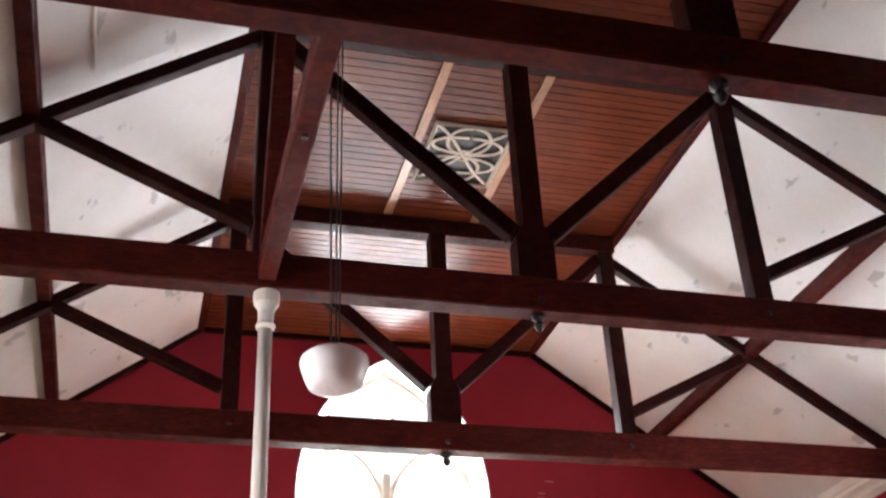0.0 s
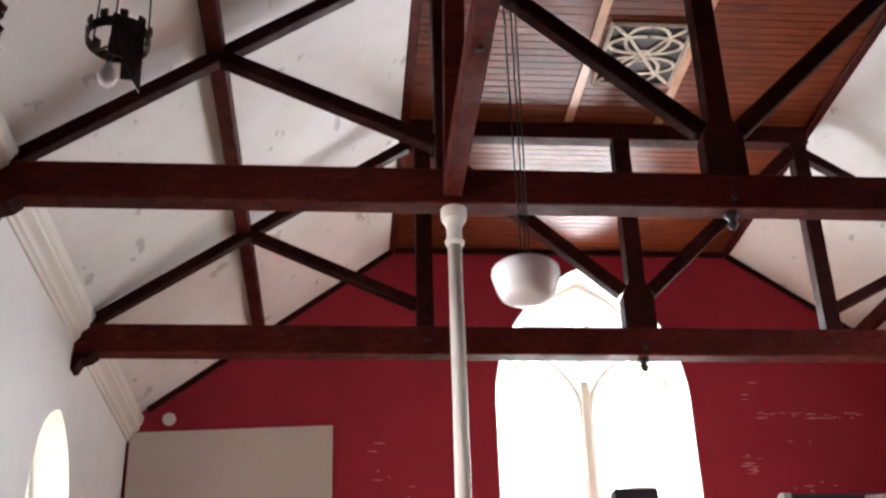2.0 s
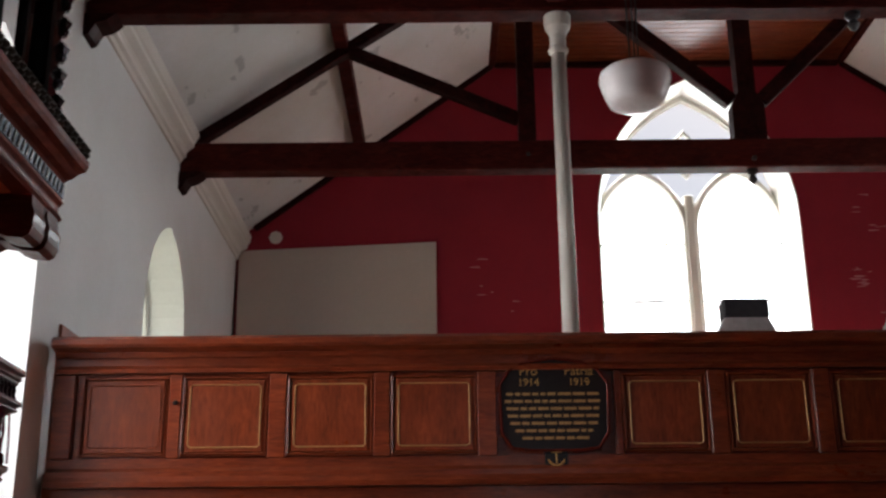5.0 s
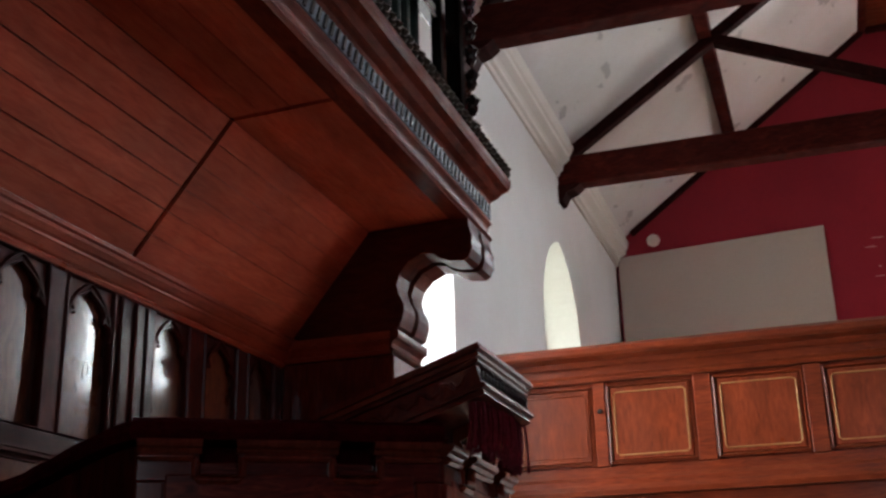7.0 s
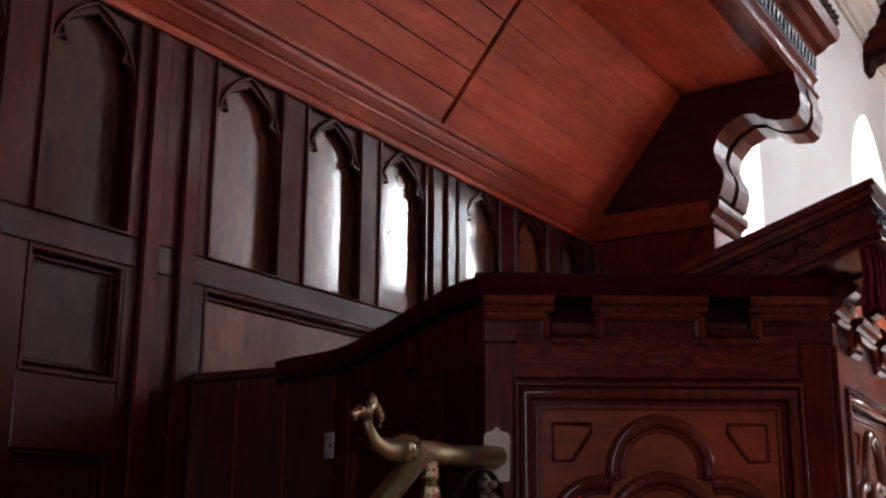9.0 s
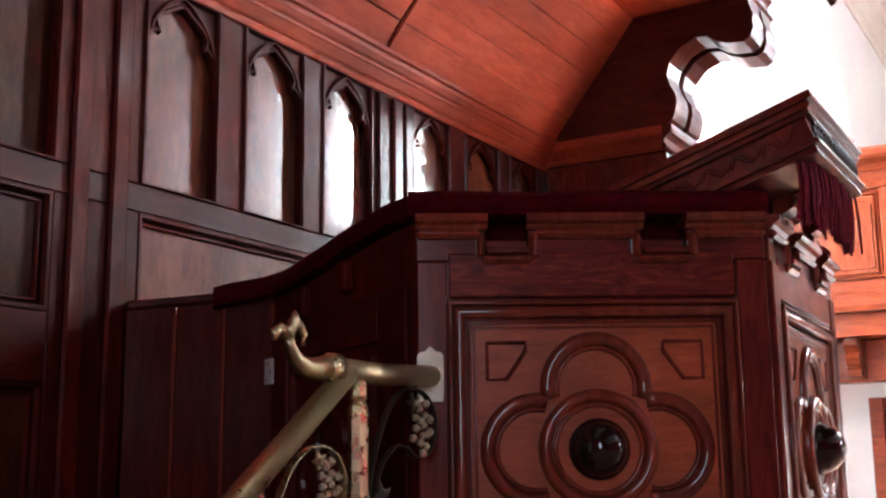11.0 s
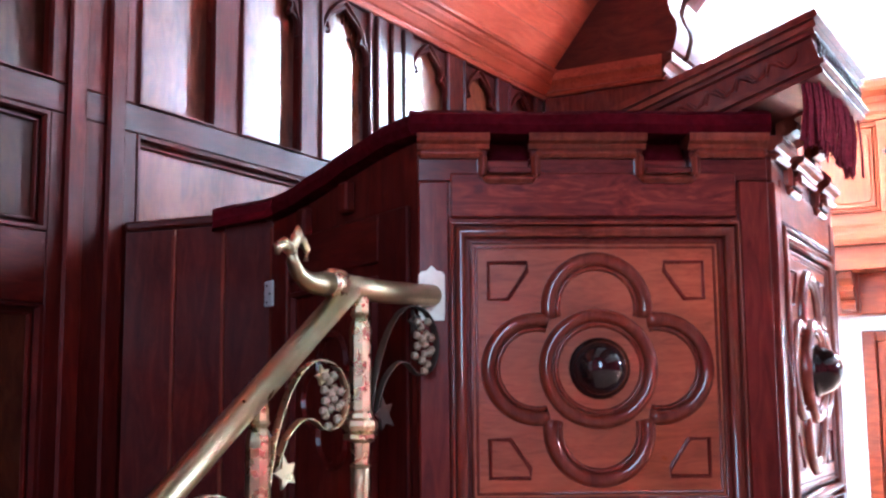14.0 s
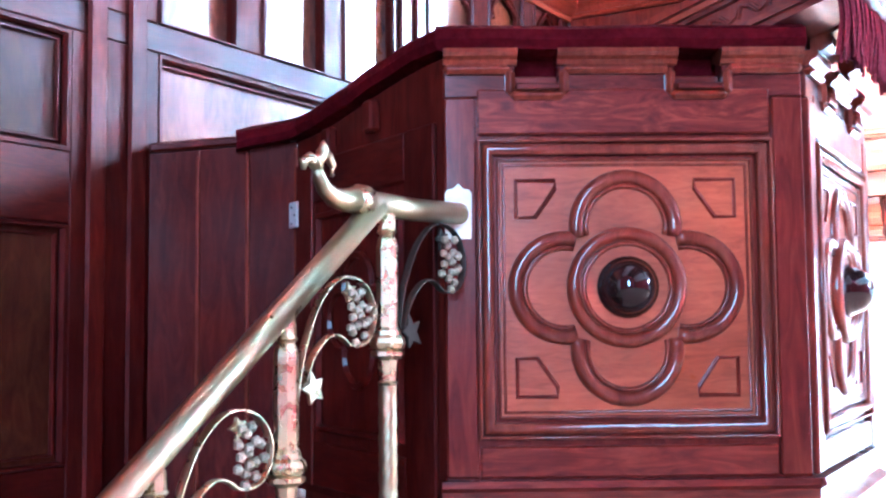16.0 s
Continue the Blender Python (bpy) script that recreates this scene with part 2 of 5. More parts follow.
def beam(p, q, w, h, bev=0.012, up=(0, 0, 1), bm=None):
    """A squared timber from p to q, w across and h deep."""
    p, q = Vector(p), Vector(q)
    b = bmesh.new()
    bmesh.ops.create_cube(b, size=1.0)
    bmesh.ops.scale(b, vec=(w, h, (q - p).length), verts=b.verts)
    if bev:
        bmesh.ops.bevel(b, geom=b.edges[:], offset=bev, segments=1, affect="EDGES")
    d = (q - p).normalized()
    u = Vector(up)
    if abs(d.dot(u)) > 0.98:
        u = Vector((0, 1, 0))
    side = d.cross(u).normalized()
    upv = side.cross(d).normalized()
    m = Matrix((side, upv, d)).transposed().to_4x4()
    bmesh.ops.transform(b, matrix=Matrix.Translation((p + q) / 2) @ m, verts=b.verts)
    if bm is None:
        return b
    merge(bm, b)
    return bm


def extrude_poly(pts, vec, bm=None):
    """A closed outline of 3D points, given depth along vec."""
    bm = bm or bmesh.new()
    vec = Vector(vec)
    a = [bm.verts.new(p) for p in pts]
    c = [bm.verts.new(Vector(p) + vec) for p in pts]
    bm.faces.new(a)
    bm.faces.new(c[::-1])
    for i in range(len(a)):
        j = (i + 1) % len(a)
        bm.faces.new((a[i], a[j], c[j], c[i]))
    return bm


def lathe(profile, at=(0, 0, 0), seg=20, bm=None, axis="Z"):
    """Profile of (radius, height), turned round an upright axis."""
    bm = bm or bmesh.new()
    rings = []
    for r, z in profile:
        ring = []
        for k in range(seg):
            a = 2 * math.pi * k / seg
            v = Vector((r * math.cos(a), r * math.sin(a), z))
            if axis == "Y":
                v = Vector((v.x, v.z, v.y))
            elif axis == "X":
                v = Vector((v.z, v.x, v.y))
            ring.append(bm.verts.new(v + Vector(at)))
        rings.append(ring)
    for a, b in zip(rings, rings[1:]):
        for k in range(seg):
            bm.faces.new((a[k], a[(k + 1) % seg], b[(k + 1) % seg], b[k]))
    bm.faces.new(rings[0][::-1])
    bm.faces.new(rings[-1])
    return bm


def sweep(pts, rad, seg=8, closed=False, bm=None, up=(0, 0, 1), flat=None):
    """A round bar (or flat: an oval with the given second radius) along points."""
    bm = bm or bmesh.new()
    pts = [Vector(p) for p in pts]
    n = len(pts)
    rings = []
    for i, p in enumerate(pts):
        if closed:
            d = pts[(i + 1) % n] - pts[i - 1]
        else:
            d = pts[min(i + 1, n - 1)] - pts[max(i - 1, 0)]
        d.normalize()
        u = Vector(up)
        if abs(d.dot(u)) > 0.97:
            u = Vector((1, 0, 0)) if abs(d.x) < 0.9 else Vector((0, 1, 0))
        s = d.cross(u).normalized()
        v = s.cross(d).normalized()
        r = rad[i] if isinstance(rad, (list, tuple)) else rad
        rings.append([bm.verts.new(p + s * (r * math.cos(2 * math.pi * k / seg)) + v * ((flat or r) * math.sin(2 * math.pi * k / seg))) for k in range(seg)])
    m = n if closed else n - 1
    for i in range(m):
        a, b = rings[i], rings[(i + 1) % n]
        for k in range(seg):
            bm.faces.new((a[k], a[(k + 1) % seg], b[(k + 1) % seg], b[k]))
    if not closed:
        bm.faces.new(rings[0][::-1])
        bm.faces.new(rings[-1])
    return bm


def pointed(c, half, sill, spring, apex, n=10):
    """Outline of a pointed opening: right half from sill up to the apex, as (u, z)."""
    rise = apex - spring
    rad = (half * half + rise * rise) / (2 * half)
    pts = [(c + half, sill), (c + half, spring)]
    a1 = math.atan2(rise, rad - half)
    for k in range(1, n + 1):
        a = a1 * k / n
        pts.append((c + half - rad + rad * math.cos(a), spring + rad * math.sin(a)))
    pts[-1] = (c, apex)
    return pts


def wall_sheet(u0, u1, z0, z1, openings, place, depth, bm=None, top=None):
    """A wall with pointed openings (centre, half, sill, spring, apex); place(u, z) gives its face."""
    bm = bm or bmesh.new()
    cuts = [None, *sorted(openings), None]
    for a, b in zip(cuts, cuts[1:]):
        lo, hi = (a[0] if a else u0), (b[0] if b else u1)
        out = [(lo, z0)]
        out += [(hi, z0)]
        if b:
            out += [(hi, b[2])] + [(2 * b[0] - u, z) for u, z in pointed(*b)]
        if top:
            out += [(hi, top(hi))] + [(u, top(u)) for u in top.breaks[::-1] if lo < u < hi] + [(lo, top(lo))]
        else:
            out += [(hi, z1), (lo, z1)]
        if a:
            out += [(u, z) for u, z in pointed(*a)][::-1] + [(lo, a[2])]
        clean = [p for i, p in enumerate(out) if p != out[i - 1]]
        extrude_poly([place(u, z) for u, z in clean], depth, bm)
    tri(bm)
    return bm


# ---- the shell of the church ----
XC = 4.62
WALL_X, EAST_X, END_Y, REAR_Y = -2.32, 11.56, 16.61, -5.0
BEND_L, BEND_R, CEIL_Z, EAVE_Z = 1.68, 7.32, 10.22, 7.20


class Gable:
    breaks = (BEND_L, BEND_R)

    def __call__(self, u):
        if u < BEND_L:
            return EAVE_Z + (CEIL_Z - EAVE_Z) * (u + 2.4) / (BEND_L + 2.4)
        if u > BEND_R:
            return EAVE_Z + (CEIL_Z - EAVE_Z) * (11.64 - u) / (11.64 - BEND_R)
        return CEIL_Z


gable = Gable()
LANCET = (12.5, 0.95, 3.3, 4.85, 6.02)
SIDE_WINDOW = (7.25, 1.12, 0.9, 4.3, 5.8)
END_WINDOW = (4.84, 1.57, 4.7, 7.60, 9.95)
# floor tone is assumed: pale boards throw light up on the loft soffit
tagged(part("floor", box(-3, 12.2, -5.5, 17.2, -0.2, 0), FLOOR), "wooden floorboards of the church, kept pale to bounce light upward", "floor", kind="structure")
tagged(part("wall_west", wall_sheet(5.80, END_Y + 0.5, 0, 7.32, [LANCET, SIDE_WINDOW], lambda u, z: (WALL_X, u, z), (-0.55, 0, 0)), WHITE_WALL),
       "white painted plaster side wall with pointed windows", "wall", kind="structure")
tagged(part("wall_west_organ", box(-2.87, -2.47, REAR_Y - 0.5, 5.80, 0, 7.32), WHITE_WALL), "white painted plaster wall behind the organ", "wall", kind="structure")
# unseen wall; its red darkens reflections, its opening is added for the fill
tagged(part("wall_east", wall_sheet(REAR_Y - 0.5, END_Y + 0.5, 0, 7.32, [(10.2, 1.0, 0.6, 4.9, 6.1)], lambda u, z: (EAST_X, u, z), (0.55, 0, 0)), RED_WALL),
       "unseen side wall, dark red to deepen reflections, with an added window", "wall", kind="structure")
tagged(part("wall_north", wall_sheet(WALL_X - 0.05, EAST_X + 0.05, 0, 0, [END_WINDOW], lambda u, z: (u, END_Y, z), (0, 0.85, 0), top=gable), RED_WALL),
       "dark red gable wall behind the gallery with chipped paint", "wall", kind="structure")
# closing wall out of view; red picked to keep varnish reflections from greying
tagged(part("wall_south", wall_sheet(WALL_X - 0.05, EAST_X + 0.05, 0, 0, [(2.6, 0.9, 2.0, 5.0, 6.3)], lambda u, z: (u, REAR_Y, z), (0, -0.5, 0), top=gable), RED_WALL),
       "unseen gable wall with a pointed window, dark red to warm reflections", "wall", kind="structure")

ya, yb = REAR_Y - 0.5, END_Y + 0.5
for side, (xa, xb) in (("west", (-2.4, BEND_L)), ("east", (11.64, BEND_R))):
    tagged(part("ceiling_" + side, extrude_poly([(xa - (0.5 if xa < 0 else -0.5), ya, gable(xa) - 0.36), (xb, ya, CEIL_Z), (xb, ya, CEIL_Z + 0.12), (xa - (0.5 if xa < 0 else -0.5), ya, gable(xa) - 0.22)], (0, yb - ya, 0)), WHITE_ROOF),
           "white sloping ceiling lining with flaking spots", "ceiling", kind="structure")
bm = box(BEND_L - 0.05, BEND_R + 0.05, ya, yb, CEIL_Z + 0.035, CEIL_Z + 0.12)
yy = ya
while yy < yb:
    w = 0.138
    extrude_poly([(BEND_L, yy + 0.002, CEIL_Z + 0.03), (BEND_L, yy + 0.006, CEIL_Z), (BEND_L, yy + w - 0.006, CEIL_Z), (BEND_L, yy + w - 0.002, CEIL_Z + 0.03)], (BEND_R - BEND_L, 0, 0), bm)
    yy += w
tagged(part("ceiling_centre", bm, CEILING), "varnished reddish-brown boarded flat ceiling", "ceiling", kind="structure")
for xx in (BEND_L, BEND_R):
    tagged(part("trim_ceiling_edge", box(xx - 0.06, xx + 0.06, ya + 0.5, END_Y - 0.002, CEIL_Z - 0.06, CEIL_Z - 0.003, 0.012), BEAM_RED), "dark wooden moulding where boarded ceiling meets slope", "trim", kind="structure")

# plaster cornice along each side wall
for sgn, x0 in ((1, WALL_X), (-1, EAST_X)):
    prof = [(0.0, 6.92), (0.03, 6.92), (0.045, 6.96), (0.08, 6.985), (0.08, 7.03), (0.10, 7.06), (0.17, 7.11), (0.17, 7.16), (0.20, 7.19), (0.22, 7.30), (0.0, 7.30)]
    tagged(part("trim_cornice", extrude_poly([(x0 + sgn * px, REAR_Y + 0.003, pz) for px, pz in prof], (0, END_Y - REAR_Y - 0.006, 0)), CREAM), "cream painted moulded cornice along the wall head", "cornice", kind="structure")
# dark margin of the gable slope
for xa, xb in ((-2.05, BEND_L), (11.29, BEND_R)):
    tagged(part("trim_gable", beam((xa, END_Y - 0.035, gable(xa) - 0.05), (xb, END_Y - 0.035, gable(xb) - 0.05), 0.06, 0.09), BEAM), "dark timber fillet along the gable slope", "trim", kind="structure")
tagged(part("trim_gable_top", beam((BEND_L + 0.04, END_Y - 0.04, CEIL_Z - 0.05), (BEND_R - 0.04, END_Y - 0.04, CEIL_Z - 0.05), 0.07, 0.09), BEAM), "dark timber fillet along the head of the gable wall", "trim", kind="structure")


# ---- windows ----
def arc_bars(c, half, sill, spring, apex, inset, rad, y, flat=None):
    h = half - inset
    right = pointed(c, h, sill, spring, apex - inset * 1.6, 12)
    left = [(2 * c - u, z) for u, z in right]
    pts = [(u, y, z) for u, z in left] + [(u, y, z) for u, z in right[::-1]][1:]
    return sweep(pts, rad, 6, up=(0, 1, 0), flat=flat)


def gothic_end_window():
    w = tagged(new("window_1"), "large pointed church window with two lights, white with daylight", "window", kind="structure")
    c, half, sill, spring, apex = END_WINDOW
    y = END_Y + 0.66
    part("window_frame", arc_bars(c, half, sill, spring, apex, 0.06, 0.07, y), CREAM, w)
    part("mullion", beam((c, y, sill), (c, y, spring + 0.55), 0.17, 0.16, 0.03), CREAM, w)
    for s in (-1, 1):
        cc = c + s * half / 2
        part("light_frame", arc_bars(cc, half / 2 - 0.02, sill, spring - 0.05, spring + 1.05, 0.05, 0.065, y), CREAM, w)
        pane = [(u, y + 0.02, z) for u, z in pointed(cc, half / 2 - 0.04, sill, spring - 0.05, spring + 1.0)]
        pane += [(2 * cc - p[0], p[1], p[2]) for p in pane[::-1][1:]]
        p = part("pane", extrude_poly(pane, (0, 0.006, 0)), GLASS, w)
        p.visible_shadow = False
        for zz in (5.35, 6.38, 7.32):
            part("glazing_bar", beam((cc - half / 2 + 0.06, y, zz), (cc + half / 2 - 0.06, y, zz), 0.03, 0.035, 0.005), LEAD, w)
        part("opening_light", sweep([(cc - 0.2, y, 6.05), (cc + 0.2, y, 6.05), (cc + 0.2, y, 6.36), (cc - 0.2, y, 6.36)], 0.016, 5, True, up=(0, 1, 0)), LEAD, w)
    # tracery in the head: a kite with a small gable inside
    zc = spring + 1.42
    part("tracery", sweep([(c - 0.45, y, zc - 0.28), (c, y, zc + 0.24), (c + 0.45, y, zc - 0.28), (c + 0.2, y, zc - 0.32), (c, y, zc - 0.55), (c - 0.2, y, zc - 0.32)], 0.05, 6, True, up=(0, 1, 0)), CREAM, w)
    part("tracery", sweep([(c - 0.28, y, zc - 0.2), (c, y, zc + 0.08), (c + 0.28, y, zc - 0.2)], 0.03, 6, True, up=(0, 1, 0)), CREAM, w)
    part("window_sill", extrude_poly([(c - half - 0.05, END_Y - 0.02, sill - 0.1), (c - half - 0.05, END_Y - 0.02, sill - 0.03), (c - half - 0.05, END_Y + 0.6, sill + 0.05), (c - half - 0.05, END_Y + 0.6, sill - 0.1)], (2 * half + 0.1, 0, 0)), CREAM, w)


def reveal(name, place, opening, depth, material):
    """White lining of a pointed opening."""
    right = pointed(*opening)
    left = [(2 * opening[0] - u, z) for u, z in right]
    line = right + left[::-1][1:]
    c = opening[0]
    bm = bmesh.new()
    va = [bm.verts.new(place(u, z, 0)) for u, z in line]
    vb = [bm.verts.new(place(u, z, depth)) for u, z in line]
    vc = [bm.verts.new(place(c + (u - c) * 0.99, z - (0.02 if z > opening[3] else 0), 0)) for u, z in line]
    vd = [bm.verts.new(place(c + (u - c) * 0.93, z - (0.05 if z > opening[3] else 0), depth)) for u, z in line]
    for i in range(len(line) - 1):
        bm.faces.new((vc[i], vc[i + 1], vd[i + 1], vd[i]))
        bm.faces.new((va[i], va[i + 1], vc[i + 1], vc[i]))
    return bm


gothic_end_window()
tagged(part("trim_window_reveal", reveal("r", lambda u, z, d: (u, END_Y - 0.004 + d, z), END_WINDOW, 0.64, CREAM), CREAM), "white painted splayed window reveal", "window reveal", kind="structure")


def side_window(name, opening, x, sgn):
    w = tagged(new(name), "pointed side window glowing with daylight in a deep white reveal", "window", kind="structure")
    c, half, sill, spring, apex = opening
    right = pointed(c, half - 0.02, sill, spring, apex - 0.02)
    pane = [(x + sgn * 0.46, u, z) for u, z in right] + [(x + sgn * 0.46, 2 * c - u, z) for u, z in right[::-1][1:]]
    p = part("pane", extrude_poly(pane, (0.006, 0, 0)), GLASS, w)
    p.visible_shadow = False
    part("window_frame", sweep([(a + 0.003, b, z) for a, b, z in pane], 0.03, 6, up=(1, 0, 0)), LEAD, w)
    part("window_sill", box(min(x + sgn * 0.02, x + sgn * 0.5), max(x + sgn * 0.02, x + sgn * 0.5), c - half, c + half, sill - 0.02, sill + 0.03), CREAM, w)


side_window("window_2", LANCET, WALL_X, -1)
side_window("window_3", SIDE_WINDOW, WALL_X, -1)
# added window, out of view, round the east fill lamp
side_window("window_4_added", (10.2, 1.0, 0.6, 4.9, 6.1), EAST_X, 1)


# ---- roof trusses ----
TIE0, TIE1 = 6.80, 7.17


def truss(y, xc):
    t = thing("roof_truss", "dark red-brown timber queen-post roof truss with iron bolts", "roof truss", "roof trusses over the nave")
    part("tie_beam", beam((WALL_X + 0.01, y, (TIE0 + TIE1) / 2), (EAST_X - 0.01, y, (TIE0 + TIE1) / 2), 0.24, TIE1 - TIE0, 0.015), BEAM_RED, t)
    part("collar_beam", beam((1.75, y, 10.08), (7.27, y, 10.08), 0.22, 0.24), BEAM, t)
    # king post, flared at the foot, with its pendant below the tie
    kp = [(-0.20, TIE1), (-0.20, 7.62), (-0.11, 7.80), (-0.11, 9.96), (0.11, 9.96), (0.11, 7.80), (0.20, 7.62), (0.20, TIE1)]
    part("king_post", extrude_poly([(xc + u, y - 0.11, z) for u, z in kp], (0, 0.22, 0)), BEAM, t)
    part("pendant", lathe([(0.02, -0.18), (0.055, -0.12), (0.03, -0.07), (0.07, -0.04), (0.07, 0.0)], (xc, y, TIE0), 10), IRON, t)
    part("bolt", lathe([(0.03, -0.05), (0.03, 0)], (xc, y - 0.12, TIE0 + 0.1), 8, axis="Y"), IRON, t)
    for s in (-1, 1):
        q = xc + (2.50 if s > 0 else -2.72)
        part("queen_post", beam((q, y, TIE1), (q, y, 9.96), 0.22, 0.21, 0.012, (1, 0, 0)), BEAM, t)
        foot, head, low, top = (11.38, 7.08, 7.05, 9.90) if s > 0 else (-2.25, 1.93, 7.17, 9.99)
        part("principal_rafter", beam((foot, y, low), (head, y, top), 0.15, 0.14, 0.012), BEAM, t)
        part("strut", beam((xc + (4.42 if s > 0 else -4.90), y, 8.44), (q + s * 0.10, y, 7.50), 0.16, 0.14, 0.012), BEAM, t)
        part("diagonal_brace", beam((xc + s * 0.18, y, 7.70), (q - s * 0.10, y, 9.86), 0.16, 0.18, 0.012), BEAM, t)
        # wall end: stepped corbel
        w = WALL_X + 0.005 if s < 0 else EAST_X - 0.005
        prof = [(0, 6.58), (0.05, 6.60), (0.10, 6.70), (0.20, 6.73), (0.28, TIE0 - 0.004), (0, TIE0 - 0.004)]
        part("corbel", extrude_poly([(w - s * u, y - 0.13, z) for u, z in prof], (0, 0.26, 0)), BEAM, t)
        cap = [(0, TIE1 + 0.003), (0.22, TIE1 + 0.003), (0.20, TIE1 + 0.08), (0.12, TIE1 + 0.1), (0.0, TIE1 + 0.16)]
        part("rafter_shoe", extrude_poly([(w - s * u, y - 0.12, z) for u, z in cap], (0, 0.24, 0)), BEAM, t)
        part("bolt", lathe([(0.022, -0.03), (0.03, 0)], (q, y - 0.12, (TIE0 + TIE1) / 2), 8, axis="Y"), IRON, t)
    return t


TRUSS_Y = (5.32, 9.0, 12.78)
for y, xc in zip(TRUSS_Y, (4.67, 4.56, 4.62)):
    truss(y, xc)
for s in (-1, 1):
    x = 9.17 if s > 0 else -0.40
    tagged(part("purlin", beam((x, REAR_Y + 0.01, 8.56), (x, END_Y - 0.01, 8.56), 0.17, 0.20), BEAM_RED), "dark timber purlin running under the sloping ceiling", "purlin", "purlins under the ceiling")
    q = XC + s * 2.74
    if s > 0:
        continue
    g = thing("longitudinal_brace", "red-brown timber beam with raking brace between two trusses", "beam")
    part("chord", beam((q, 5.45, 6.98), (q, 8.87, 6.98), 0.17, 0.25), BEAM_RED, g)
    part("raking_brace", beam((q + 0.02, 8.84, 7.15), (q + 0.02, 8.02, 10.05), 0.15, 0.2, up=(1, 0, 0)), BEAM_RED, g)
    part("bolt", lathe([(0.03, -0.02), (0.03, 0.02)], (q, 6.6, 6.85), 8), IRON, g)
for x in (0.12, 1.28):
    z = gable(x) - 0.03
    tagged(part("conduit", sweep([(x, REAR_Y + 0.05, z), (x, 3.0, z), (x, 8.9, z)], 0.02, 6), CREAM if x < 1 else IRON), "thin conduit fixed along the sloping ceiling", "conduit", "conduits on the ceiling")

# pale battens and pierced ventilator in the boarded ceiling
for x in (3.91, 5.15):
    tagged(part("ceiling_batten", box(x - 0.06, x + 0.06, 9.3, 12.64, CEIL_Z - 0.028, CEIL_Z - 0.001, 0.005), PALE_WOOD), "pale narrow wooden batten across the boarded ceiling", "batten", "battens beside the ventilator")


def ventilator():
    v = thing("ceiling_ventilator", "square pierced wooden ceiling ventilator with flowing tracery", "ventilator", at=(4.56, 11.1, CEIL_Z))
    part("backing", box(-0.5, 0.5, -0.62, 0.62, -0.012, -0.001), IRON, v)
    part("frame", sweep([(-0.5, -0.62, -0.03), (0.5, -0.62, -0.03), (0.5, 0.62, -0.03), (-0.5, 0.62, -0.03)], 0.035, 4, True), FRET, v)
    for sx in (-1, 1):
        for sy in (-1, 1):
            for k in range(2):
                pts = []
                for i in range(13):
                    a = math.pi * i / 12
                    pts.append((sx * (0.02 + 0.46 * math.sin(a) * (0.55 + 0.4 * k)), sy * (0.03 + (0.55 - 0.2 * k) * (1 - math.cos(a)) / 2), -0.03))
                part("tracery", sweep(pts, 0.026, 5, flat=0.012), FRET, v)
            part("tracery", sweep([(0, 0, -0.03), (sx * 0.2, sy * 0.3, -0.03), (sx * 0.46, sy * 0.58, -0.03)], 0.024, 5, flat=0.012), FRET, v)
    part("tracery", sweep([(0.1 * math.cos(a * 0.628), 0.1 * math.sin(a * 0.628), -0.03) for a in range(10)], 0.018, 5, True), FRET, v)


ventilator()


# ---- gallery ----
GY, GT = 8.82, 3.79


